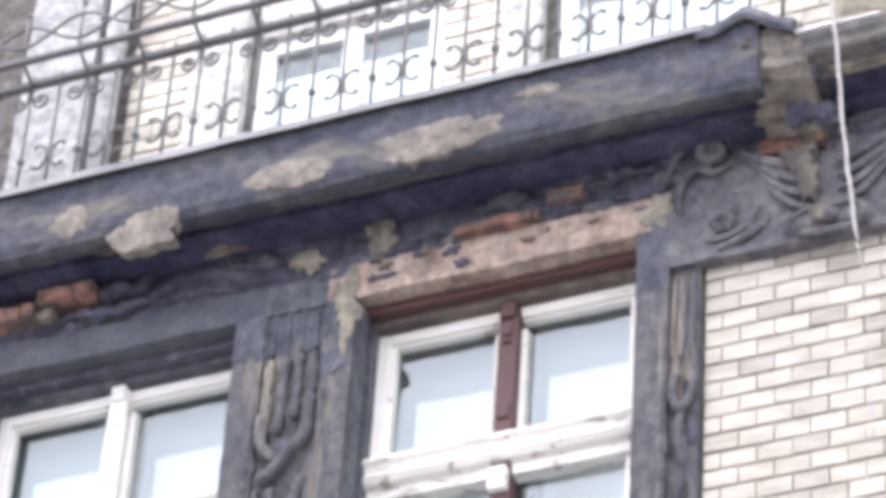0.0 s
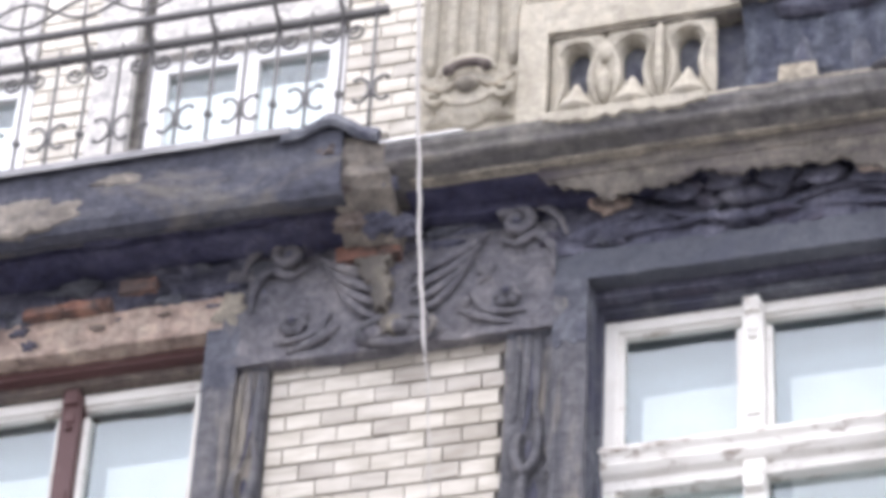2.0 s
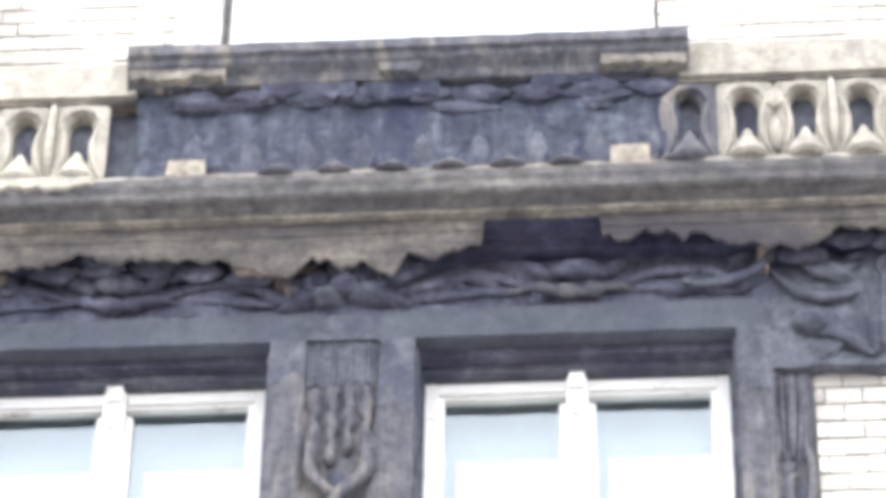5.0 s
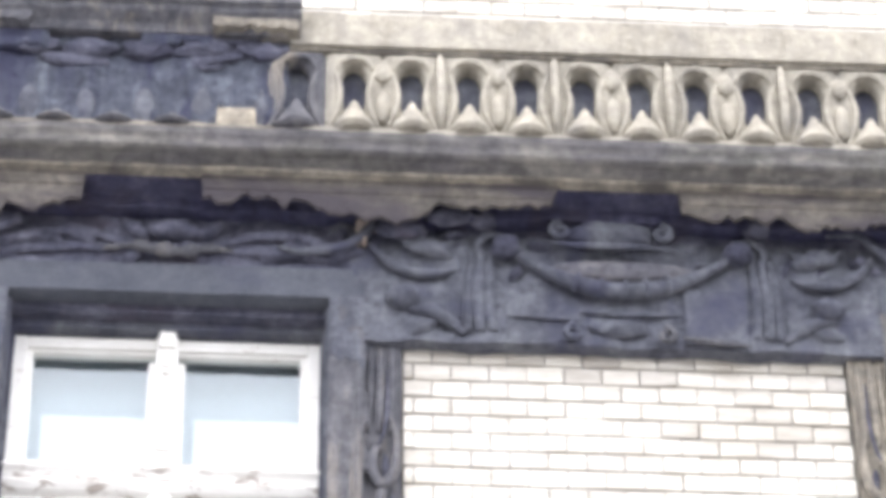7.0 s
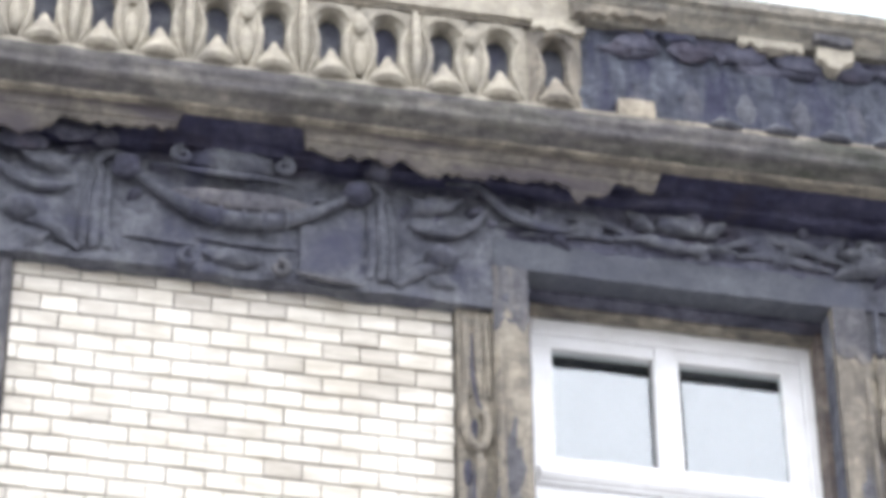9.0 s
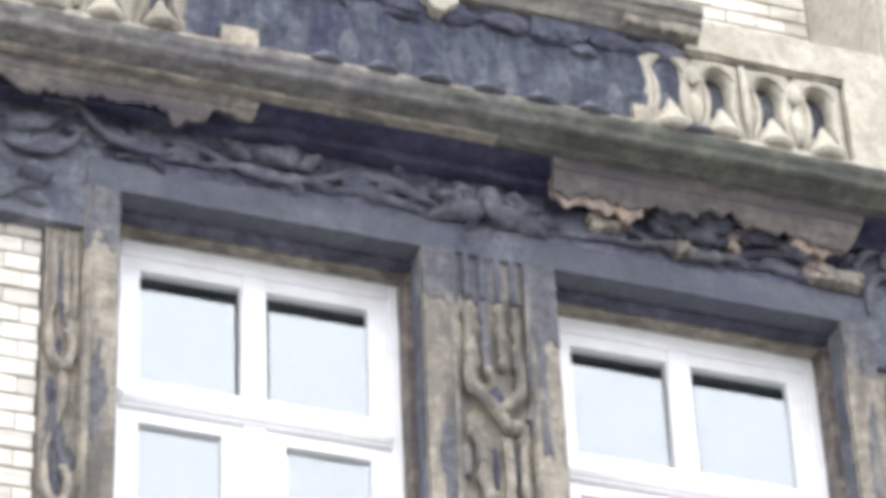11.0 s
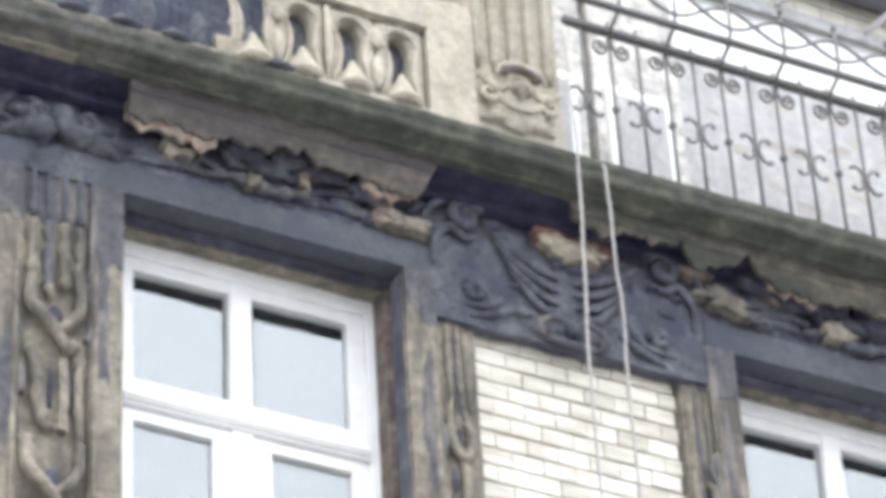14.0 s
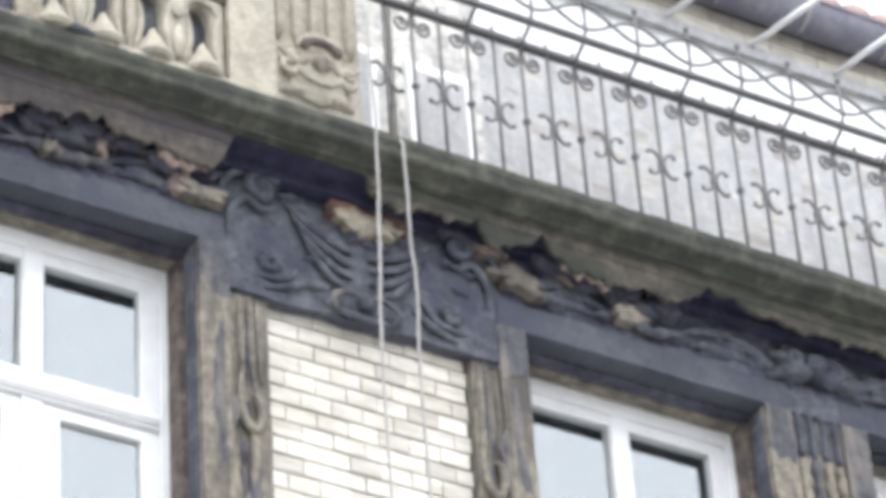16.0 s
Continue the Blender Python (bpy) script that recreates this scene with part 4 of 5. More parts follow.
# rubble of the torn frieze above the bare lintel and towards the balcony
torn = thing("torn_frieze", (-6, 0, 10.6), "torn blackened stucco with exposed red bricks above windows", "stucco")
rnd_torn = random.Random(5)
for k in range(46):
    x = rnd_torn.uniform(-8.2, -4.3)
    z = rnd_torn.uniform(10.57, 10.73)
    part("stucco_lump", lump(x, 0.006, z, rnd_torn.uniform(0.04, 0.13), rnd_torn.uniform(0.012, 0.026), rnd_torn.uniform(0.014, 0.034), 0.8, 9, 2, k), soot if k % 3 else soot_grey, torn, smooth=True)
for x0, x1, z0, z1 in ((-7.92, -7.70, 10.575, 10.635), (-7.70, -7.45, 10.63, 10.69), (-5.95, -5.60, 10.553, 10.592), (-5.58, -5.43, 10.605, 10.66), (-4.74, -4.49, 10.612, 10.668)):
    x = x0
    while x < x1 - 0.02:
        e = min(x1, x + 0.16)
        part("red_brick", rough_box(x + 0.004, e - 0.004, -0.10 if x < -7 else -0.045, 0.05, z0, z1, 0.016, 0.006, 14), red_brick, torn)
        x = e
for x0, x1, zt, zb, y in ((-7.74, -7.62, 10.63, 10.58, -0.06), (-4.66, -4.53, 10.62, 10.50, -0.05), (-4.60, -4.52, 10.53, 10.37, -0.045), (-4.57, -4.48, 10.33, 10.25, -0.04), (-6.34, -6.20, 10.75, 10.57, -0.022), (-6.44, -6.33, 10.54, 10.20, -0.012), (-5.21, -5.09, 10.55, 10.41, -0.012), (-6.62, -6.50, 10.68, 10.56, -0.016)):
    part("plaster_patch", patch((x0 + x1) / 2, (zt + zb) / 2, (x1 - x0) / 2, (zt - zb) / 2, y, 0.0, x0, 0.8), tan_streak, torn)

# bits of bare stone and brick over the far brick panel and window
bare = thing("bare_patch", (4.4, 0, 10.6), "broken patch of orange brick and pale stone in black stucco", "stucco")
for x0, x1 in ((4.355, 4.47), (4.478, 4.60), (4.608, 4.69)):
    part("red_brick", rough_box(x0, x1, -0.035 - 0.008 * (x0 < 4.4), 0.04, 10.665, 10.735, 0.014, 0.009, 14), red_brick, bare)
part("plaster_patch", patch(4.525, 10.655, 0.125, 0.05, -0.052, 0.0, 4.0, 0.7), tan, bare)
for x0, x1, zt, zb in ((3.72, 3.90, 10.60, 10.53), (3.13, 3.20, 10.60, 10.545), (2.78, 2.90, 10.66, 10.60), (5.08, 5.30, 10.66, 10.56), (5.62, 5.78, 10.64, 10.56)):
    part("plaster_patch", patch((x0 + x1) / 2, (zt + zb) / 2, (x1 - x0) / 2, (zt - zb) / 2, -0.055, 0.0, x0, 0.8), tan_streak, bare)

spots = thing("lintel_stains", (-5.8, 0, 10.47), "black soot scabs on the bare lintel", "soot stain")
rnd_spot = random.Random(8)
for k in range(9):
    part("scab", patch(rnd_spot.uniform(-6.3, -5.3), rnd_spot.uniform(10.43, 10.55), rnd_spot.uniform(0.015, 0.05), rnd_spot.uniform(0.008, 0.022), -0.010, 0.02, k * 1.7, 0.9), soot if k % 2 else brown_soffit, spots)

# ---- cornice ----
cornice = thing("cornice", (0, -0.2, 10.8), "weathered moulded stone cornice with torn plaster underside", "cornice", kind="structure")
TOP = [(0.1, 10.925), (-0.285, 10.925), (-0.302, 10.912), (-0.300, 10.885), (-0.288, 10.862), (-0.283, 10.836), (-0.270, 10.827), (-0.245, 10.823), (-0.225, 10.814), (-0.205, 10.806), (-0.185, 10.806), (-0.165, 10.80), (-0.10, 10.80), (0.1, 10.80)]
part("cornice_moulding", run(TOP, -4.50, 9.5, 0.02, 0.006, 8, 0.018), moss_stone, cornice, "grey stone, green with moss at one end")
# undersides coloured blue-black for soot and for the shade there
part("soffit", rough_box(-4.5, 9.5, -0.055, 0.1, 10.742, 10.81, 0.025, 0.01, 7), soot_shade, cornice)
part("soffit_shade", rough_box(-4.45, 9.5, -0.158, 0.1, 10.789, 10.812, 0.025, 0.004, 7), soot_shade, cornice, "blue-black sheet under the moulding, soot darkened to stand in for shade")
edge_west = steps((-3.95, 10.75), (-3.82, 10.70), (-3.71, 10.65), (-3.60, 10.64), (-3.51, 10.645), (-3.49, 10.66), (-3.33, 10.69), (-3.12, 10.675), (-3.0, 10.645), (-2.82, 10.655), (-2.80, 10.60), (-2.66, 10.60), (-2.62, 10.57), (-2.54, 10.60), (-2.52, 10.635), (-2.36, 10.60), (-2.24, 10.565), (-2.18, 10.665), (-2.08, 10.62), (-1.92, 10.70), (-1.907, 10.815), (-1.50, 10.815), (-1.493, 10.705), (-1.175, 10.703), (-0.974, 10.645), (-0.922, 10.61), (-0.894, 10.635), (-0.735, 10.645), (-0.656, 10.717), (-0.48, 10.705), (-0.254, 10.736), (-0.223, 10.815), (0.192, 10.815), (0.21, 10.72), (0.55, 10.675), (0.81, 10.657))
edge_east = steps((0.81, 10.657), (0.96, 10.695), (1.13, 10.673), (1.2, 10.637), (1.318, 10.657), (1.34, 10.716), (1.487, 10.72), (1.52, 10.815), (2.628, 10.815), (2.635, 10.615), (2.76, 10.633), (2.89, 10.63), (2.95, 10.60), (3.005, 10.634), (3.187, 10.658), (3.37, 10.654), (3.44, 10.646), (3.62, 10.62), (3.70, 10.585), (3.80, 10.60), (3.83, 10.66), (3.89, 10.815), (4.44, 10.815), (4.475, 10.714), (4.62, 10.68), (4.75, 10.72), (4.95, 10.73), (5.02, 10.64), (5.2, 10.70), (5.24, 10.767), (5.40, 10.62), (5.59, 10.653), (5.93, 10.647), (6.02, 10.76), (6.24, 10.714), (6.43, 10.685), (7.6, 10.70))


def edge_line(x):
    """Height of the torn lower edge: it bites upwards in small scallops and leans back to the wall as it hangs lower."""
    z = edge_west(x) if x < 0.81 else edge_east(x)
    if z > 10.80:
        return z
    bite = abs(math.sin(x * 13.0 + 2.2 * noise.noise(Vector((x * 3.0, 0.3, 0.7))))) ** 0.7
    return z - 0.006 + 0.026 * bite + 0.29 * max(0.0, 10.72 - z)


LEVELS = [(10.808, -0.178), (10.795, -0.179), (10.790, -0.168), (10.752, -0.161), (10.746, -0.151), (10.70, -0.138), (10.65, -0.116), (10.61, -0.098), (10.55, -0.070), (10.50, -0.048)]
for x0, x1, m, words in ((-3.95, 2.6, plaster_tan, "tan layered plaster band"), (2.6, 4.42, plaster_brown, "brown layered plaster band"), (4.42, 7.6, plaster_wet, "damp brown plaster band")):
    part("plaster_band", torn_moulding(x0, x1, LEVELS, edge_line, 0.02, 0.006, 0.020, 1.0), m, cornice, words)
under = [(10.75, -0.130), (10.72, -0.124), (10.685, -0.110), (10.65, -0.096), (10.61, -0.079), (10.55, -0.052), (10.48, -0.024)]
for x0, x1, dz in ((-2.83, -2.66, 0.008), (2.64, 3.0, 0.014), (3.60, 3.80, 0.010), (5.36, 5.62, 0.010)):
    part("broken_layer", torn_moulding(x0, x1, under, lambda x, dz=dz: edge_line(x) - dz, 0.02, 0.006, 0.026, x0), pale_break, cornice, "pale pinkish broken plaster")
for x0, x1, m in ((-4.42, 2.4, tan_streak), (2.4, 9.5, moss_stone)):
    part("fillet", run([(-0.16, 10.812), (-0.206, 10.812), (-0.214, 10.803), (-0.206, 10.794), (-0.16, 10.794)], x0, x1, 0.02, 0.004, 9, 0.02), m, cornice, "worn fillet")
# pale shards that still cling to the wall, and dark scalloped lumps between them
for x, z, rx, rz in ((-3.69, 10.655, 0.065, 0.024), (-3.74, 10.69, 0.05, 0.02), (-2.63, 10.60, 0.028, 0.055), (-2.56, 10.655, 0.06, 0.020), (-2.30, 10.665, 0.06, 0.018), (-0.925, 10.64, 0.020, 0.050), (-0.90, 10.685, 0.05, 0.016), (2.95, 10.625, 0.026, 0.05), (2.92, 10.66, 0.06, 0.020), (3.385, 10.635, 0.022, 0.055), (3.42, 10.672, 0.05, 0.018), (3.62, 10.645, 0.07, 0.020), (3.71, 10.595, 0.045, 0.055), (3.75, 10.54, 0.075, 0.026), (5.08, 10.68, 0.07, 0.03), (5.42, 10.655, 0.06, 0.02)):
    part("shard", patch(x, z + 0.042, rx, rz, -0.038, 0.012, x * 3.1, 0.9), pale_break, cornice, "pale broken plaster shard")
for x0, x1 in ((-3.52, -2.82), (-2.46, -2.20), (-0.86, -0.60), (3.06, 3.60), (5.26, 5.95)):
    k = 0
    while x0 + 0.175 * k < x1:
        x = x0 + 0.175 * k
        part("dark_scallop", lump(x + 0.07, -0.048, edge_line(x + 0.07) + 0.028, 0.082, 0.022, 0.050, 0.45, 9, 2, x), soot, cornice, smooth=True)
        k += 1
# the blackened part over the first windows, raised under the balcony
LEFT = [(0.1, 11.048), (-0.29, 11.048), (-0.298, 11.02), (-0.292, 10.95), (-0.30, 10.86), (-0.297, 10.76), (-0.280, 10.722), (-0.235, 10.716), (-0.20, 10.735), (-0.12, 10.775), (0.1, 10.775)]
part("fascia", run(LEFT, -9.5, -4.66, 0.022, 0.007, 7, 0.022), plaster_left, cornice)
END = [(0.1, 11.0), (-0.272, 11.0), (-0.282, 10.93), (-0.268, 10.86), (-0.272, 10.80), (-0.235, 10.755), (-0.16, 10.73), (-0.11, 10.69), (-0.07, 10.655), (0.1, 10.65)]
part("fascia_end", run(END, -4.71, -4.49, 0.014, 0.020, 6, 0.014), plaster_end, cornice, "bare patchy plaster at the broken end")
for k, (x, y, z, r) in enumerate(((-4.70, -0.24, 10.78, 0.06), (-4.56, -0.12, 10.70, 0.07), (-4.66, -0.14, 10.70, 0.06), (-4.47, -0.09, 10.69, 0.06), (-4.72, -0.27, 10.93, 0.05), (-4.50, -0.22, 10.79, 0.04))):
    part("hanging_scab", lump(x, y, z, r, r * 0.6, r * 0.7, 0.6, 9, 2, k), soot if k % 2 else brown_soffit, cornice)
# soffit and scabs below, darkened for soot and the shade beneath the fascia
part("soffit", rough_box(-9.5, -4.6, -0.16, 0.1, 10.72, 10.79, 0.025, 0.014, 7), soot_shade, cornice)
for x0, x1, zt, zb, r in ((-7.27, -6.99, 10.80, 10.60, 0.5), (-6.70, -6.34, 10.885, 10.74, 0.30), (-6.20, -5.66, 10.90, 10.735, 0.40), (-5.62, -5.42, 10.97, 10.90, 0.5), (-7.55, -7.38, 10.90, 10.75, 0.5)):
    part("plaster_patch", patch((x0 + x1) / 2, (zt + zb) / 2, (x1 - x0) / 2, (zt - zb) / 2, -0.303, -0.25, x0, r), plaster_end, cornice)
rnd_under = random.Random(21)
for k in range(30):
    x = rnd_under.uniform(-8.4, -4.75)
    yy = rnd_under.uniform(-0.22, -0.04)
    m = soot_shade if k % 7 else brown_soffit
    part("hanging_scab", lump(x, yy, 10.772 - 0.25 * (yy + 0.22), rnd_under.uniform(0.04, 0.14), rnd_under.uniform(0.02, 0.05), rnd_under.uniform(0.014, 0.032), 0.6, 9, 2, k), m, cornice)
splash = thing("plaster_splash", (-3.6, -0.3, 10.9), "cream plaster spilled over the cornice lip", "plaster")
part("crust", plate(-3.90, -3.30, 10.934, lambda x: 10.885 + 0.12 * (x + 3.62) ** 2, -0.314, -0.27, 0.008, 0.018, 7.0), cream, splash)
flash = thing("metal_flashing", (-7, -0.3, 11.05), "dull grey bent sheet-metal flashing along the balcony edge", "flashing")
part("sheet", run([(0.1, 11.062), (-0.30, 11.062), (-0.325, 11.050), (-0.325, 11.018), (-0.318, 11.018), (-0.316, 11.045), (-0.295, 11.054), (0.1, 11.054)], -9.5, -4.86, 0.05, 0.003, 3, 0.05), flashing_metal, flash)
part("ledge_strip", box(-4.52, -4.20, -0.295, -0.1, 10.928, 10.936), pvc, flash, "bright folded sheet strip")
crumple = run([(0.0, 11.0), (-0.20, 11.075), (-0.31, 11.055), (-0.335, 11.00), (-0.32, 10.975), (-0.29, 10.99), (0.0, 10.97)], -4.9, -4.52, 0.02, 0.018, 5, 0.03)
for v in crumple.verts:
    v.co.z += 0.055 * math.exp(-((v.co.x + 4.70) / 0.09) ** 2) - 0.06 * max(0, (v.co.x + 4.72) / 0.2)
part("crumpled_end", crumple, soot_grey, flash, "crumpled dark sheet end")

# ---- balcony parapet between the pilasters ----
RAIL_Y, BASE, HEAD, RAIL_TOP = -0.25, 10.925, 11.372, 11.537
BALUSTER = [(0.0, 0.040), (0.03, 0.046), (0.06, 0.036), (0.12, 0.048), (0.19, 0.058), (0.25, 0.052), (0.31, 0.042), (0.36, 0.046), (0.41, 0.066), (0.45, 0.088)]
CONE = [(0.0, 0.050), (0.014, 0.060), (0.030, 0.056), (0.032, 0.049), (0.054, 0.045), (0.056, 0.039), (0.078, 0.035), (0.080, 0.030), (0.102, 0.026), (0.104, 0.021), (0.126, 0.016), (0.150, 0.007)]


def arcade_tile(xc, half, y0, y1, z0, z1):
    """A pier-and-arch block with a pear-shaped opening; its face swells towards the middle of each pier."""
    bm = bmesh.new()
    n, oz = 40, 11.235
    rims = []
    for i in range(n):
        a = 2 * math.pi * i / n
        ca, sa = math.cos(a), math.sin(a)
        r = 0.046 if sa > 0 else 0.046 * (1 - 0.20 * sa * sa)
        hx, hz = r * ca, (0.078 if sa > 0 else 0.24) * sa
        k = min(half / abs(ca) if abs(ca) > 1e-6 else 9, ((z1 - oz) / sa) if sa > 1e-6 else 9, ((z0 - oz) / sa) if sa < -1e-6 else 9)
        ox, ozz = k * ca, k * sa
        line = []
        for u, d in ((0.0, 0.075), (0.0, 0.022), (0.12, 0.004), (0.45, -0.012), (0.75, -0.004), (1.0, 0.006)):
            line.append(bm.verts.new((xc + hx + (ox - hx) * u, y0 + d, oz + hz + (ozz - hz) * u)))
        rims.append(line)
    for i in range(n):
        a, b = rims[i], rims[(i + 1) % n]
        for j in range(5):
            bm.faces.new((a[j], b[j], b[j + 1], a[j + 1]))
    return bm


def parapet_run(openings, x0, x1, mat, label, rail=True):
    p = thing("balustrade", ((x0 + x1) / 2, RAIL_Y, BASE), label, "balustrade", "balustrades")
    if rail:
        part("rail", rough_box(x0, x1, RAIL_Y - 0.03, RAIL_Y + 0.16, HEAD, RAIL_TOP, 0.025, 0.004, 6), mat, p)
        part("under_rail", rough_box(x0, x1, RAIL_Y - 0.012, RAIL_Y + 0.13, HEAD - 0.018, HEAD + 0.01, 0.025, 0.003, 6), tan_streak, p)
        part("plinth", rough_box(x0, x1, RAIL_Y - 0.04, RAIL_Y + 0.16, BASE - 0.012, BASE + 0.018, 0.025, 0.004, 6), mat, p)
    for o in openings:
        part("arch", arcade_tile(o, 0.1035, RAIL_Y, RAIL_Y + 0.1, BASE, HEAD - 0.01), mat, p, smooth=True)
        part("ringed_cone", lathe(o, RAIL_Y - 0.006, BASE + 0.012, [(h * 1.10, r * 1.32) for h, r in CONE], 16), mat, p)
        part("hood", tube([(o + 0.066 * math.cos(a), RAIL_Y - 0.006, 11.262 + 0.068 * math.sin(a)) for a in (radians(15 * i) for i in range(13))], [0.006 + 0.010 * math.sin(math.pi * i / 12) for i in range(13)], 7), mat, p, smooth=True)
        for s in (-1, 1):
            f = o + s * 0.1035
            pts = [(f - s * (0.010 + 0.042 * math.sin(u * 2.7)), RAIL_Y - 0.012, BASE + 0.03 + 0.30 * u) for u in (i / 13 for i in range(14))]
            part("leaf_rib", tube(pts, [0.004 + 0.010 * math.sin(math.pi * i / 13) for i in range(14)], 7), mat, p, smooth=True)
    for i, o in enumerate(openings[:-1]):
        f = o + 0.1035
        if i % 2:
            part("stem", tube([(f, RAIL_Y - 0.012, BASE + 0.02), (f, RAIL_Y - 0.026, BASE + 0.16), (f, RAIL_Y - 0.022, BASE + 0.34), (f, RAIL_Y - 0.008, BASE + 0.42)], [0.010, 0.017, 0.017, 0.012], 8), mat, p, smooth=True)
        else:
            part("bud", lump(f, RAIL_Y - 0.008, BASE + 0.15, 0.026, 0.028, 0.085, 0.10, 5, 2, i), mat, p, smooth=True)
            part("bud_cap", lump(f, RAIL_Y - 0.004, BASE + 0.33, 0.036, 0.022, 0.05, 0.15, 5, 2, i), mat, p, smooth=True)
    return p


# added backing wall; its dark colour stands in for shade behind the openings
part_back = thing("parapet_back_shade", (0, 0.0, BASE), "added wall behind the balusters, dark for the shade in the openings", "wall", kind="structure")
part("back", rough_box(-4.4, 4.4, -0.19, 0.02, BASE - 0.02, RAIL_TOP - 0.06, 0.04, 0.004), soot_grey, part_back)
parapet_run([-1.171 + 0.207 * k for k in range(1, 11)], -1.20, 1.20, cream_worn, "cream stone balustrade with leafed balusters and ringed cones")
parapet_run([-1.171], -1.20, -1.075, soot_streak, "soot-blackened end bay of the balustrade", False)
parapet_run([-1.171 + 0.207 * 11], 1.005, 1.20, tan_streak, "half-sooted end bay of the balustrade", False)
parapet_run([-3.79, -3.583, -3.376], -3.93, -3.18, cream, "short cream stone balustrade with three openings")
parapet_run([3.08, 3.285, 3.492, 3.70], 3.16, 3.82, cream, "short cream stone balustrade, stained, with three openings")
for s in (-1, 1):
    x0, x1 = sorted((s * 3.90 if s < 0 else 3.81, s * 4.01))
    blk = thing("parapet_block", ((x0 + x1) / 2, RAIL_Y, BASE), "plain cream stone block between balustrade and pilaster", "parapet", "parapet blocks")
    part("block", rough_box(x0, x1, RAIL_Y - 0.03, 0.05, BASE - 0.01, RAIL_TOP, 0.025, 0.003, 6), cream, blk)


def soot_pedestal(x0, x1, tan_end, seed):
    rnd = random.Random(seed)
    y = -0.268
    p = thing("parapet_pedestal", ((x0 + x1) / 2, y, BASE), "projecting parapet bay covered in blue-black soot crust, with moulded cap", "pedestal", "sooted parapet bays")
    part("body", rough_box(x0 + 0.02, x1 - 0.02, y + 0.022, 0.02, BASE - 0.012, 11.40, 0.018, 0.016, 7), soot_veil, p)
    n = round((x1 - x0) / 0.207)
    for k in range(n):
        xc = x0 + 0.13 + k * 0.207
        if min(abs(xc - x0 - 0.23), abs(xc - x1 + 0.19)) > 0.12:
            part("ringed_cone", lathe(xc, y + 0.03, BASE + 0.006, [(h * 0.66, r * 1.45) for h, r in CONE], 14), soot_streak if seed % 2 else soot_grey, p)
        if 0 < k:
            part("buried_baluster", lathe(xc - 0.1035, y + 0.058, BASE, [(h * 0.72, r * 0.9) for h, r in BALUSTER[:7]] + [(0.36, 0.012)], 12), soot_grey, p, smooth=True)
    for k in range(n - 1):
        part("roundel", lump(x0 + 0.235 + k * 0.207, y + 0.012, 11.345 + rnd.uniform(-0.014, 0.014), 0.09, 0.024, 0.046, 0.45, 9, 2, seed + k), soot, p, smooth=True)
    for k in range(3):
        xa = rnd.uniform(x0 + 0.1, x1 - 0.35)
        part("crust_sheet", plate(xa, xa + rnd.uniform(0.15, 0.35), 11.405, lambda x, d=rnd.uniform(11.30, 11.37): d, y - rnd.uniform(0.0, 0.02), -0.2, 0.008, 0.026, k * 1.3), soot_veil if k % 3 else soot, p)
    for k in range(14):
        part("crust_lump", lump(rnd.uniform(x0 + 0.1, x1 - 0.1), y + 0.02, rnd.uniform(11.27, 11.41), rnd.uniform(0.05, 0.14), rnd.uniform(0.010, 0.022), rnd.uniform(0.02, 0.04), 0.6, 9, 2, k), soot, p, smooth=True)
    part("plinth", rough_box(x0, x1, y - 0.022, 0.0, BASE - 0.012, BASE + 0.016, 0.025, 0.004, 6), tan_streak, p)
    for xb in (x0 + 0.15, x1 - 0.27):
        part("clean_block", rough_box(xb, xb + 0.135, y - 0.012, 0.0, BASE - 0.005, BASE + 0.105, 0.016, 0.007, 9), tan, p)
    cap = [(0.0, 11.40), (y - 0.02, 11.395), (y - 0.035, 11.425), (y - 0.072, 11.455), (y - 0.078, 11.478), (y - 0.098, 11.488), (y - 0.098, 11.535), (y - 0.085, 11.54), (0.0, 11.54)]
    mat = cornice_stone if tan_end else soot_streak
    part("cap", run(cap, x0 - 0.02, x1 + 0.02, 0.022, 0.004, 7, 0.02), mat, p)
    for a, b in ((x0 - 0.01, x0 + 0.34), (x1 - 0.30, x1 + 0.01), ((x0 + x1) / 2 - 0.1, (x0 + x1) / 2 + 0.05)):
        part("cap_plaster", plate(a, b, 11.468, lambda x: 11.405, y - 0.060, -0.2, 0.008, 0.018, a, False), tan_streak if b - a > 0.2 else soot_streak, p)
    if tan_end:
        part("plaster_scrap", plate(2.10, 2.24, 11.40, lambda x: 11.30 + 0.5 * abs(x - 2.17), y - 0.035, -0.2, 0.008, 0.02, 3.0), cream, p)
        part("plaster_scrap", plate(1.80, 2.05, 11.41, lambda x: 11.375, y - 0.03, -0.2, 0.008, 0.02, 5.0), cream, p)
        part("plaster_scrap", plate(1.02, 1.22, 11.375, lambda x: 11.34, y - 0.012, -0.2, 0.008, 0.02, 6.0), cream, p)
    return p


soot_pedestal(-3.19, -1.18, False, 3)
soot_pedestal(1.18, 3.19, True, 4)


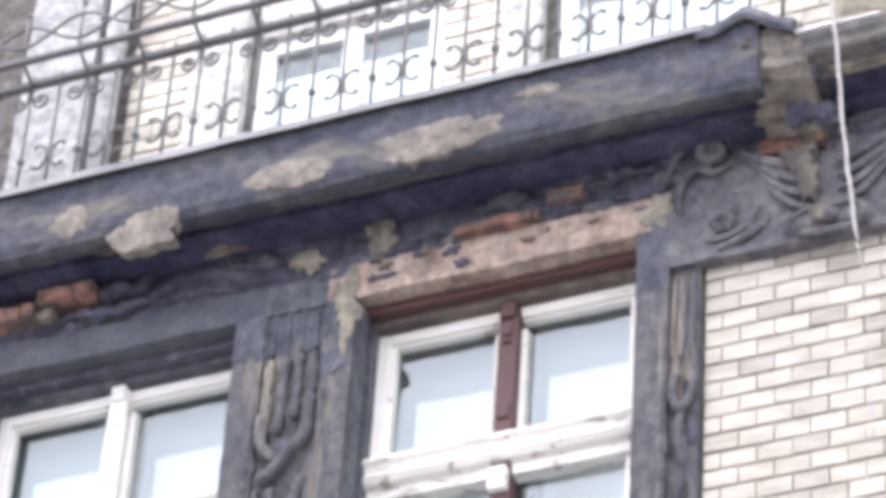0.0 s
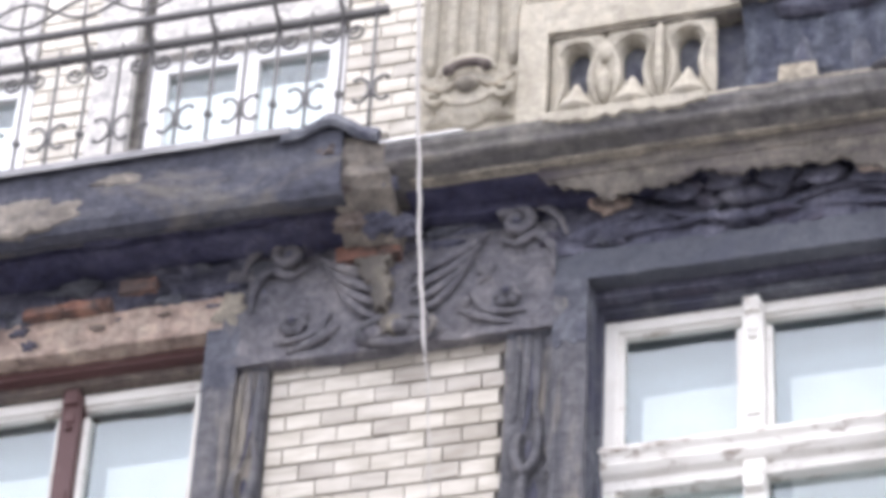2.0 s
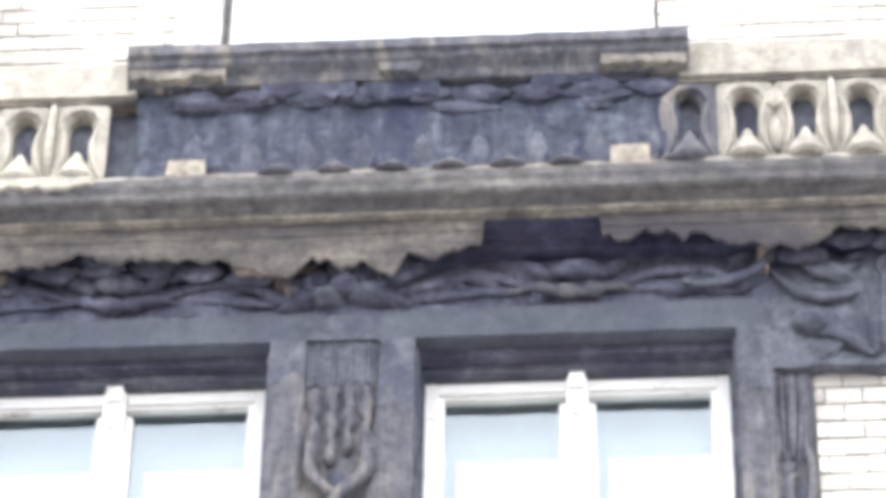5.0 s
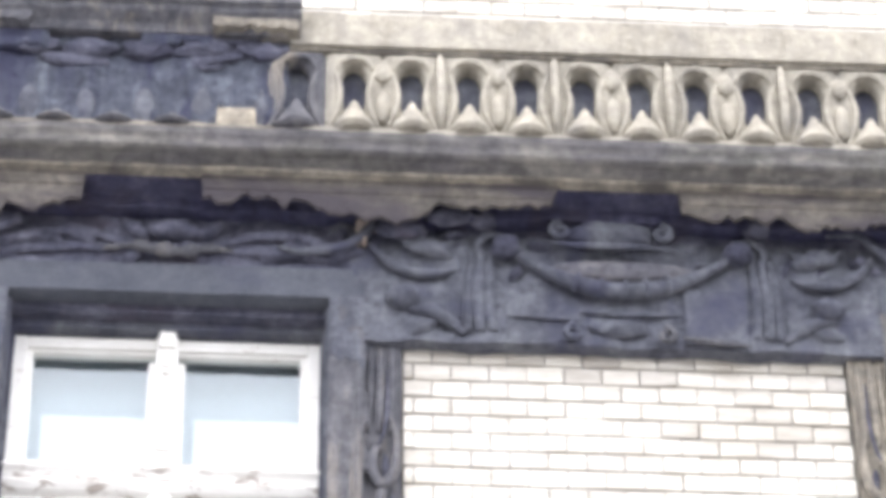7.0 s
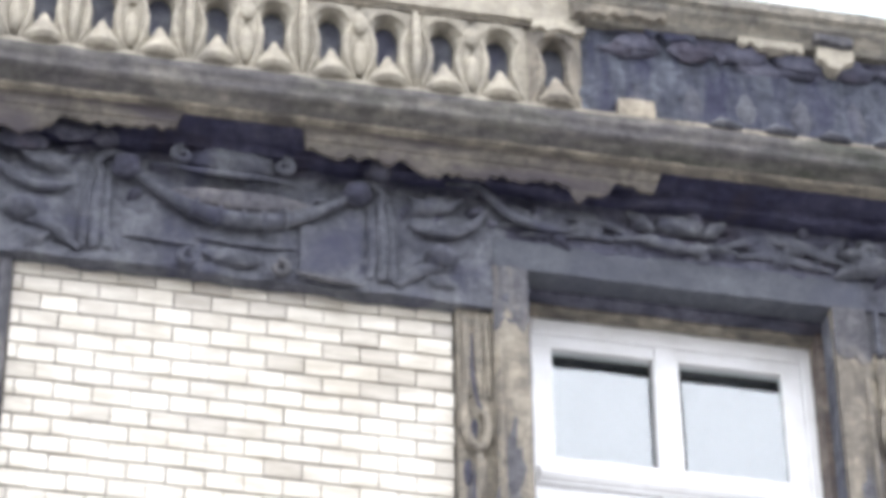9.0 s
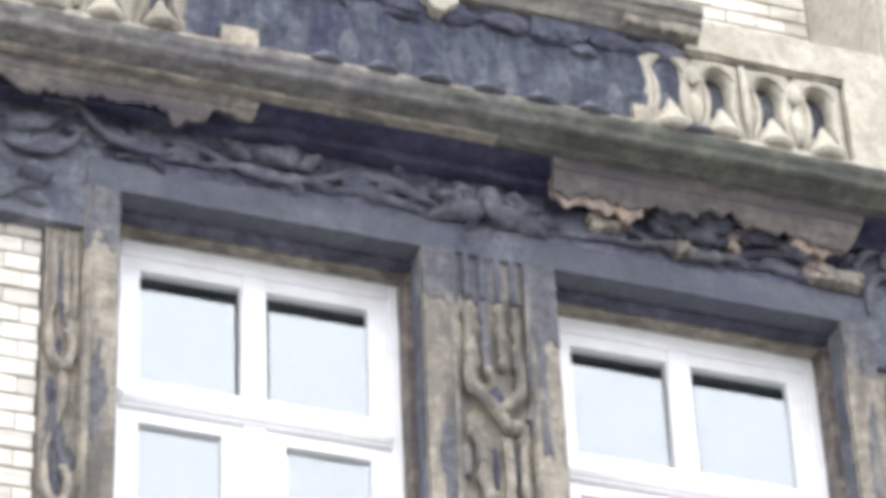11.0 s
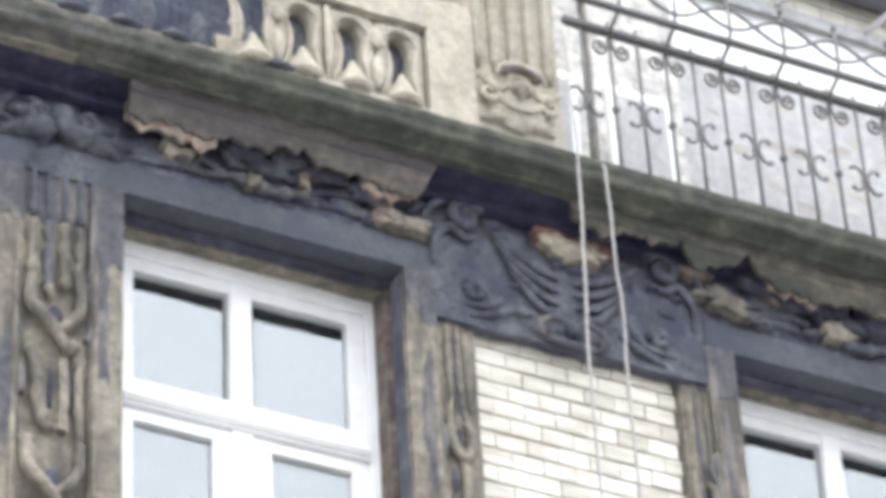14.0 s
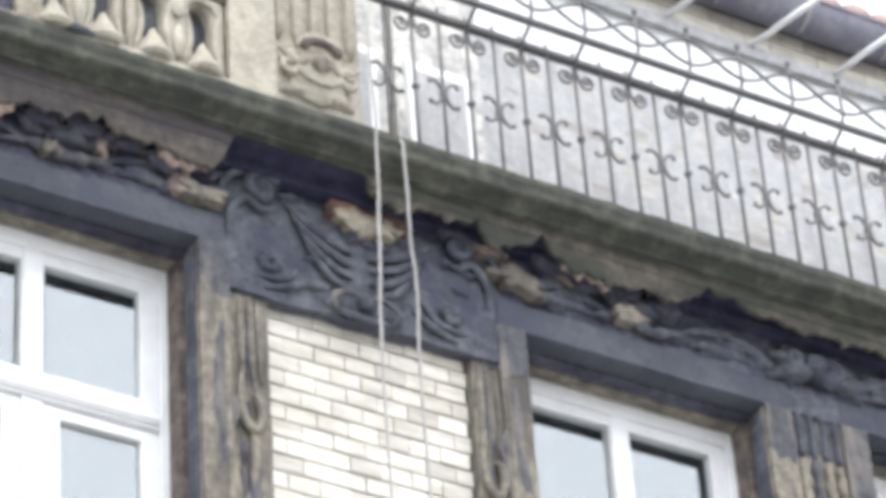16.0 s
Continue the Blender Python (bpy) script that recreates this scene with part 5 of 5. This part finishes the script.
def pilaster(xc):
    """A fluted pilaster that stands on the cornice, with a carved shield at its foot."""
    s = -1 if xc < 0 else 1
    y, w = -0.27, 0.20
    p = thing("pilaster", (xc, y, BASE), "cream fluted stone pilaster with a carved shield at its foot", "pilaster", "pilasters")
    part("shaft", rough_box(xc - w, xc + w, y + 0.02, 0.35, BASE - 0.012, 13.6, 0.03, 0.004, 5), cream, p)
    for k in range(5):
        x = xc - 0.158 + 0.079 * k
        part("rib", tube([(x, y + 0.022, 11.27), (x, y + 0.012, 11.32), (x, y + 0.012, 12.5), (x, y + 0.012, 13.55)], [0.012, 0.024, 0.025, 0.025], 10), cream, p, smooth=True)
    part("shield", lump(xc, y + 0.018, 11.125, 0.14, 0.042, 0.145, 0.14, 4, 3, 2.0), cream, p, smooth=True)
    part("hood", tube([(xc + 0.105 * math.cos(a), y - 0.035, 11.205 + 0.075 * math.sin(a)) for a in (math.pi * i / 12 for i in range(13))], [0.008 + 0.008 * math.sin(math.pi * i / 12) for i in range(13)], 8), cream, p, smooth=True)
    # raised bar, dark brown in place of a shaded recess under the hood
    part("hood_shade", tube([(xc + 0.078 * math.cos(a), y - 0.036, 11.212 + 0.048 * math.sin(a)) for a in (math.pi * i / 12 for i in range(13))], [0.024 if i in (1, 2, 10, 11) else 0.012 + 0.006 * math.sin(math.pi * i / 12) for i in range(13)], 8), brown_soffit, p, "dark brown bar under the hood, coloured as the shade of a recess", smooth=True)
    part("boss", lump(xc, y - 0.032, 11.155, 0.042, 0.03, 0.040, 0.25, 7, 2, 1.0), tan_streak, p, smooth=True)
    for q in (-1, 1):
        part("curl", tube(spiral(xc + q * 0.135, y - 0.005, 11.125, 0.055, 1.3, 90, q), [0.02 - 0.0005 * i for i in range(26)], 8), cream, p, smooth=True)
        part("strap", tube([(xc + q * (0.05 + 0.13 * u), y - 0.018, 11.17 - 0.03 * math.sin(u * 4)) for u in (i / 9 for i in range(10))], [0.014 - 0.0007 * i for i in range(10)], 7), tan, p, smooth=True)
        part("foot_leaf", leaf(xc + q * 0.03, y + 0.015, 11.06, -90 + q * 50, 0.14, 0.07, 0.04, q * 0.3), cream, p, smooth=True)
    part("lower_lip", tube([(xc + 0.085 * math.cos(a), y - 0.02, 11.11 + 0.045 * math.sin(a)) for a in (math.pi + math.pi * i / 12 for i in range(13))], 0.014, 8), cream, p, smooth=True)
    return p


pilaster(-4.195)
pilaster(4.195)

# ---- iron balcony railings ----
def railing(start, count, sign, slab, label):
    y = -0.26
    p = thing("balcony_railing", (start, y, slab), label, "railing", "balcony railings")
    end = start + sign * 0.1275 * count
    lo, hi = min(start, end) - 0.08, max(start, end) + 0.05
    part("handrail", box(lo, hi, y - 0.018, y + 0.018, 11.636, 11.664, 0.004), iron, p)
    part("outer_rail", box(lo, hi, y - 0.115, y - 0.085, 11.682, 11.704, 0.004), iron, p)
    for k in range(count):
        x = start + sign * 0.1275 * k
        part("bar", tube([(x, y, slab - 0.03), (x, y, 11.3), (x, y, 11.70)], 0.0078, 6), iron, p, smooth=True)
        if k % 2 == 0:
            for s in (-1, 1):
                curve = [(x + s * (0.008 + 0.036 * (1 - math.cos(v)) * 0.95), y - 0.004, 11.242 + 0.062 * math.sin(v * 0.86)) for v in (radians(-122 + 244 * i / 18) for i in range(19))]
                part("scroll", tube(curve, [0.005 + 0.003 * math.sin(math.pi * i / 18) for i in range(19)], 6), iron, p, smooth=True)
                for q in (-1, 1):
                    part("scroll_tip", lump(x + s * 0.062, y - 0.004, 11.242 + q * 0.052, 0.011, 0.008, 0.011, 0.1, 3, 1, 0), iron, p, smooth=True)
            part("collar", box(x - 0.013, x + 0.013, y - 0.013, y + 0.013, 11.226, 11.258, 0.003), iron, p)
        else:
            part("node", lump(x, y, 11.242, 0.018, 0.018, 0.018, 0.05, 3, 1, 0), iron, p, smooth=True)
            for s in (-1, 1):
                pts = spiral(x + s * 0.050, y - 0.004, 11.555, 0.036, 1.35, -90 if s > 0 else -90, s, 24, 0.2)
                lead = [(x + s * 0.006, y - 0.004, 11.63), (x + s * 0.010, y - 0.004, 11.575), (x + s * 0.028, y - 0.004, 11.528)]
                part("volute", tube(lead + pts, 0.0065, 6), iron, p, smooth=True)
            part("bracket", tube([(x, y, 11.60), (x, y - 0.03, 11.655), (x, y - 0.10, 11.692), (x, y - 0.112, 11.76), (x, y - 0.11, 11.93)], [0.009, 0.009, 0.008, 0.007, 0.006], 6), iron, p, smooth=True)
            part("finial", lump(x, y - 0.11, 11.937, 0.013, 0.013, 0.018, 0.05, 3, 1, 0), iron, p, smooth=True)
    n = count * 6
    for phase in (0.0, math.pi):
        pts = [(min(start, end) + abs(end - start) * i / n, y - 0.112 + 0.006 * math.cos(phase), 11.81 + 0.058 * math.sin((abs(min(start, end) + abs(end - start) * i / n - start) - 0.1275) / 0.255 * math.pi + phase + math.pi / 2)) for i in range(n + 1)]
        part("wave", tube(pts, 0.0072, 6), iron, p, smooth=True)
    return p


railing(4.513, 30, 1, 10.93, "black wrought-iron balcony railing with scrolls and flared wavy top")
railing(-4.705 + 0.1275, 32, -1, 11.06, "black wrought-iron balcony railing with scrolls above the flashing")

# ---- windows ----
def old_window(k, a, b, bare):
    """Old timber box window: outer lights, then boards that stand in for reflections."""
    y, zt, mid = 0.172, LINTEL - 0.07, (a + b) / 2
    w = thing("window_%d" % k, (mid, y, SILL), "old white timber box window, peeling, " + ("dark red-brown mullion" if bare else "with carved mullion"), "window", kind="structure")
    f = 0.072
    for s, x in ((1, a), (-1, b)):
        part("stile", box(*sorted((x, x + s * f)), y, y + 0.07, SILL, zt, 0.006), old_paint, w)
        part("sash_stile", box(*sorted((x + s * (f - 0.005), x + s * (f + 0.022))), y + 0.018, y + 0.06, SILL, zt - 0.05, 0.004), old_paint, w)
    part("head", box(a + f, b - f, y + 0.002, y + 0.07, zt - 0.050, zt, 0.006), old_paint, w)
    part("head_bead", box(a + f, b - f, y + 0.02, y + 0.06, zt - 0.062, zt - 0.048, 0.004), old_paint, w)
    mw = 0.040
    mm = red_paint if bare else old_paint
    mul = part("mullion", box(mid - mw, mid + mw, y - 0.022, y + 0.06, SILL, zt - 0.005, 0.008), mm, w)
    part("mullion_block", box(mid - 0.03, mid + 0.03, y - 0.04, y, zt - 0.065, zt + 0.004, 0.006), mm, mul)
    part("mullion_groove", box(mid - 0.022, mid + 0.022, y - 0.034, y, zt - 0.15, zt - 0.085, 0.01), mm, mul)
    part("mullion_drop", lump(mid, y - 0.026, zt - 0.175, 0.02, 0.012, 0.012, 0.1, 5, 1, 1), mm, mul, smooth=True)
    part("mullion_foot", box(mid - 0.027, mid + 0.027, y - 0.034, y, 9.793, 9.863, 0.008), mm, mul)
    for s in (-1, 1):
        part("mullion_bead", box(*sorted((mid + s * mw, mid + s * (mw + 0.025))), y + 0.012, y + 0.06, 9.763, zt - 0.10, 0.004), old_paint, w)
    tr = part("transom", run([(y + 0.06, 9.738), (y - 0.01, 9.738), (y - 0.04, 9.723), (y - 0.05, 9.698), (y - 0.035, 9.678), (y - 0.03, 9.653), (y - 0.045, 9.635), (y - 0.03, 9.608), (y - 0.005, 9.593), (y - 0.005, 9.548), (y + 0.06, 9.548)], a + 0.02, b - 0.02, 0.03, 0.002, 12, 0.02), peeled_paint, w)
    part("mullion_block", box(mid - 0.036, mid + 0.036, y - 0.055, y + 0.02, 9.463, 9.563, 0.008), mm if not bare else old_paint, w)
    for x0, x1 in ((a + f, mid - mw), (mid + mw, b - f)):
        for z0, z1, nm in ((9.733, zt - 0.045, "pane"), (SILL, 9.553, "pane")):
            g = part(nm, box(x0, x1, y + 0.044, y + 0.048, z0, z1), glass, w)
            g.visible_shadow = False
    # boards stand in for reflections: full grey-blue one, white one half way up
    yi = y + 0.155
    for x0, x1, d in ((a + 0.03, mid - 0.03, 0.10), (mid + 0.03, b - 0.03, 0.07)):
        part("reflection_board", run([(yi + 0.02, SILL), (yi + 0.02, 9.4), (yi + 0.02, zt + 0.06)], x0, x1, 0.08, 0.003, 4, 0.15), reflection_grey, w, "grey-blue board in place of reflected sky")
        part("bright_reflection_board", run([(yi, SILL), (yi, 9.4), (yi, 10.085)], x0 + d, x1, 0.04, 0.005, 7, 0.12), reflection_white, w, "white board in place of a brighter reflection")
    return w


def plastic_window(k, a, b):
    y, zt, mid = FRAME_Y, LINTEL + 0.004, (a + b) / 2 - 0.006
    w = thing("window_%d" % k, (mid, y, SILL), "new white plastic four-light window with grey reflections", "window", kind="structure")
    f, h = 0.062, 0.096
    for x0, x1 in ((a, a + f), (b - f, b)):
        part("stile", box(x0, x1, y, y + 0.07, SILL, zt, 0.006), pvc, w)
    part("head", box(a + f, b - f, y, y + 0.07, zt - h, zt, 0.006), pvc, w)
    part("mullion", box(mid - 0.043, mid + 0.043, y + 0.004, y + 0.07, SILL, zt - h, 0.006), pvc, w)
    part("transom", box(a + f, b - f, y - 0.004, y + 0.07, 9.615, 9.69, 0.006), pvc, w)
    part("transom_cover", run([(y + 0.0, 9.682), (y - 0.02, 9.672), (y - 0.024, 9.65), (y - 0.012, 9.630), (y + 0.0, 9.628)], a + f + 0.01, b - f - 0.01, 0.2, 0.0, 5, 0.02), pvc, w)
    for x0, x1 in ((a + f, mid - 0.043), (mid + 0.043, b - f)):
        for z0, z1 in ((9.69, zt - h), (SILL, 9.615)):
            sw = 0.074
            sash = part("sash", box(x0, x0 + sw * (1 if x0 < mid - 0.2 else 0.07 if z1 > 9.7 else 1), y + 0.014, y + 0.06, z0, z1, 0.005), pvc, w)
            part("sash_stile", box(x1 - sw * (1 if x0 > mid - 0.2 else 0.07 if z1 > 9.7 else 1), x1, y + 0.014, y + 0.06, z0, z1, 0.005), pvc, sash)
            part("sash_head", box(x0, x1, y + 0.013, y + 0.06, z1 - 0.055, z1, 0.005), pvc, sash)
            part("sash_foot", box(x0, x1, y + 0.013, y + 0.06, z0, z0 + 0.06, 0.005), pvc, sash)
            g = part("pane", box(x0 + 0.02, x1 - 0.02, y + 0.036, y + 0.040, z0 + 0.02, z1 - 0.02), glass_coated, w)
            g.visible_shadow = False
    return w


for k, (a, b) in enumerate(WINDOWS):
    if k < 4:
        old_window(k + 1, a, b, (a, b) == W1_BARE)
    else:
        plastic_window(k + 1, a, b)

# ---- upper storey behind the balconies ----
UP_Y = 0.30
UPPER = [(-7.07, -6.22), (-5.72, -4.89), (-2.95, -1.43), (1.43, 2.95)]
upper_wall = thing("upper_wall", (0, UP_Y, 10.9), "white glazed-brick upper storey wall", "wall", kind="structure")
ends = [-14.0] + [v for w in UPPER for v in w] + [14.0]
for k in range(0, len(ends), 2):
    part("masonry", box(ends[k], min(ends[k + 1], 5.40), UP_Y + 0.015, UP_Y + 0.4, 10.85, 13.9), mortar, upper_wall)
part("masonry", box(5.40, 14, UP_Y + 0.015, UP_Y + 0.4, 10.85, 13.06), mortar, upper_wall)
part("masonry", box(-14, 5.40, UP_Y + 0.015, UP_Y + 0.4, 13.9, 16.6), wall_plain, upper_wall)
solo("balcony_floor", box(-9.5, 9.5, -0.26, UP_Y, 10.86, 10.90), wall_plain, (0, 0, 10.9), "plain stone balcony floor", "floor", "structure")
for i, (a, b) in enumerate(UPPER):
    wide = b - a > 1.2
    top = 12.165 if not wide else 13.6
    w = thing("window_%d" % (9 + i), ((a + b) / 2, UP_Y, 10.9), "bright white upper window behind the balcony", "window", kind="structure")
    if not wide:
        part("lintel", box(a, b, UP_Y - 0.01, UP_Y + 0.3, 12.165, 13.9, 0.01), strip_stone, w)
    else:
        part("lintel", box(a, b, UP_Y - 0.01, UP_Y + 0.3, 13.6, 13.9, 0.01), strip_stone, w)
    m = (a + b) / 2
    for x0, x1 in ((a, a + 0.075), (m - 0.045, m + 0.045), (b - 0.075, b)):
        part("stile", box(x0, x1, UP_Y + 0.03, UP_Y + 0.10, 10.9, top, 0.006), pvc, w)
    part("head", box(a, b, UP_Y + 0.028, UP_Y + 0.10, top - 0.07, top, 0.006), pvc, w)
    for x0, x1 in ((a + 0.07, m - 0.045), (m + 0.045, b - 0.07)):
        g = part("pane", box(x0, x1, UP_Y + 0.06, UP_Y + 0.064, 10.9, top - 0.06), glass, w)
        g.visible_shadow = False
        part("curtain", run([(UP_Y + 0.074, 10.9), (UP_Y + 0.074, top - 0.185)], x0, x1, 0.05, 0.008, 9, 0.4), pvc, w, "white net curtain")
for x0, x1 in ((-7.35, -7.10), (-5.94, -5.77), (-3.157, -2.977), (-1.43, -1.28), (1.28, 1.43), (2.977, 3.157)):
    solo("window_strip", rough_box(x0, x1, UP_Y - 0.05, UP_Y + 0.1, 10.9, 13.8, 0.06, 0.003), strip_stone, ((x0 + x1) / 2, UP_Y, 10.9), "pale stone strip beside an upper window", "strip", "structure", "stone strips")
door = thing("door_1", (4.85, UP_Y, 10.9), "white panelled balcony door, closed", "door", kind="structure")
for x0, x1 in ((4.40, 4.83), (4.87, 5.29)):
    leaf_panel = part("door_leaf", box(x0, x1, UP_Y - 0.03, UP_Y + 0.03, 10.9, 13.0, 0.006), strip_stone, door)
    part("panel_frame", box(x0 + 0.05, x1 - 0.05, UP_Y - 0.045, UP_Y, 11.0, 11.9, 0.012), pvc, leaf_panel)
    part("panel_field", box(x0 + 0.09, x1 - 0.09, UP_Y - 0.055, UP_Y, 11.05, 11.85, 0.012), strip_grey, leaf_panel)
# downpipe, and a corner pier by the first balcony with shade as its grey
pipe = thing("downpipe", (-7.70, 0.2, 10.95), "grey metal downpipe with joints on the balcony wall", "downpipe")
part("tube", tube([(-7.70, 0.20, 10.95), (-7.70, 0.20, 12.0), (-7.70, 0.20, 13.8)], 0.045, 12), grey_beam, pipe, smooth=True)
for z in (11.35, 12.2):
    part("sleeve", lathe(-7.70, 0.20, z, [(0, 0.05), (0.06, 0.052), (0.08, 0.046)], 12), grey_beam, pipe)
solo("corner_pier", rough_box(-8.12, -7.78, 0.18, 0.5, 10.88, 13.8, 0.05, 0.006), grey_beam, (-7.95, 0.3, 10.9), "rendered corner pier, its grey colour standing in for shade", "pier", "structure")

# eaves over the far balcony: beam, brick course, gutter, struts and tile ends
eaves = thing("eaves", (7.4, UP_Y, 12.65), "house eaves with grey beam, dark gutter and pale struts", "eaves", kind="structure")
part("beam", rough_box(5.29, 9.8, UP_Y - 0.035, UP_Y + 0.1, 12.602, 12.672, 0.05, 0.003, 6), strip_grey, eaves, "pale grey beam")
part("drip_lath", box(5.43, 9.8, UP_Y - 0.05, UP_Y - 0.03, 12.588, 12.599), grey_beam, eaves)
gutter = bmesh.new()
arc = [(UP_Y - 0.10 + 0.105 * math.cos(a), 12.905 + 0.105 * math.sin(a)) for a in (radians(-180 + 15 * i) for i in range(13))]
ring = [arc[0]] + arc[1:] + [(q[0] + (UP_Y - 0.10 - q[0]) * 0.06, q[1] + 0.006) for q in reversed(arc)]
rows = [[gutter.verts.new((x, y, z)) for y, z in ring] for x in (5.35, 6.6, 7.9, 9.8)]
for a, b in zip(rows, rows[1:]):
    for j in range(len(ring)):
        k = (j + 1) % len(ring)
        gutter.faces.new((a[j], b[j], b[k], a[k]))
part("gutter", gutter, canopy_board, eaves, "dark blue-grey half-round gutter", smooth=True)
part("gutter_rim", tube([(5.35, UP_Y - 0.205, 12.91), (7.5, UP_Y - 0.205, 12.91), (9.8, UP_Y - 0.205, 12.91)], 0.012, 8), canopy_board, eaves, smooth=True)
for k in range(10):
    x = 5.84 + 0.455 * k
    part("strut", tube([(x, UP_Y - 0.04, 12.665), (x + 0.12, UP_Y - 0.25, 12.74), (x + 0.34, UP_Y - 0.62, 12.86)], 0.016, 8), pvc, eaves, smooth=True)
    part("gutter_hook", tube([(x + 0.24, UP_Y - 0.10 + 0.113 * math.cos(a), 12.905 + 0.113 * math.sin(a)) for a in (radians(-185 + 15 * i) for i in range(8))], 0.008, 6), strip_grey, eaves, smooth=True)
for k in range(26):
    x = 5.40 + 0.165 * k
    tile = part("tile_end", tube([(x, UP_Y - 0.06, 13.10), (x, UP_Y + 0.5, 13.33)], 0.082, 10, None, 0.45), pink_tile, eaves, smooth=True)

# ---- hanging cables ----
def hanging(label, pts, r):
    c = thing("cable", pts[0], label, "cable", "hanging cables")
    fine = []
    for (p, q) in zip(pts, pts[1:]):
        for i in range(6):
            u = i / 6
            fine.append(tuple(p[j] + (q[j] - p[j]) * u + (0.003 * math.sin(7 * q[2] + u * 6) if j == 0 else 0) for j in range(3)))
    fine.append(pts[-1])
    part("cord", tube(fine, r, 8), cable_skin, c, smooth=True)


hanging("grey cable hanging over the cornice in front of bricks", [(-4.45, -0.32, 13.2), (-4.392, -0.32, 11.48), (-4.365, -0.32, 10.95), (-4.343, -0.32, 10.6), (-4.32, -0.32, 10.2), (-4.285, -0.32, 9.86)], 0.0072)
hanging("thin pale wire continuing below the cable end", [(-4.285, -0.32, 9.86), (-4.262, -0.32, 9.65), (-4.25, -0.32, 9.4), (-4.24, -0.32, 9.0)], 0.0028)
hanging("pale cable hanging straight from the balcony", [(4.385, -0.33, 11.55), (4.41, -0.33, 10.93), (4.39, -0.33, 10.4), (4.375, -0.33, 9.88), (4.375, -0.33, 8.6)], 0.0058)
hanging("pale cable bending as it hangs from the cornice", [(4.535, -0.28, 10.92), (4.525, -0.33, 10.85), (4.525, -0.33, 10.45), (4.545, -0.32, 10.2), (4.54, -0.32, 9.85), (4.55, -0.32, 8.6)], 0.0054)

# ---- bricks, last ----
for i, (x0, x1) in enumerate(PANELS):
    panel = thing("brick_panel", ((x0 + x1) / 2, 0.06, 9.0), "panel of cream-white glazed bricks with dark joints", "brick wall", "glazed brick panels", "structure")
    lay_bricks(panel, x0, x1, 9.0, BRICK_TOP, 0.060, 200 + i, True, 0.03 * i, glazed_grimy if i == 0 else glazed)
for i, (x0, x1) in enumerate(((-7.66, -7.36), (-6.21, -5.95), (-4.88, -4.40), (-3.99, -3.165), (-1.27, 1.27), (3.165, 3.99))):
    strip = thing("brick_strip", ((x0 + x1) / 2, UP_Y, 10.9), "white glazed bricks of the upper storey", "brick wall", "upper brick strips", "structure")
    lay_bricks(strip, x0, x1, 11.2 if abs(x0) > 4 else 11.45, 12.62 if x0 < 4 else 13.0, UP_Y, 300 + i)
far = thing("brick_strip", (6.9, UP_Y, 10.9), "grey whitewashed bricks behind the balcony railing", "brick wall", "upper brick strips", "structure")
part("whitewash", rough_box(5.30, 8.4, UP_Y - 0.001, UP_Y + 0.1, 10.9, 12.22, 0.06, 0.001), strip_grey, far)
lay_bricks(far, 5.43, 8.4, 11.2, 12.22, UP_Y, 306, False, 0.0, whitewashed)
part("render_coat", rough_box(5.29, 9.8, UP_Y - 0.012, UP_Y + 0.1, 12.222, 12.612, 0.06, 0.003), pvc, far, "smooth white render")
lay_bricks(far, 5.43, 9.0, 12.69, 12.83, UP_Y - 0.01, 307, False, 0.0, glazed)
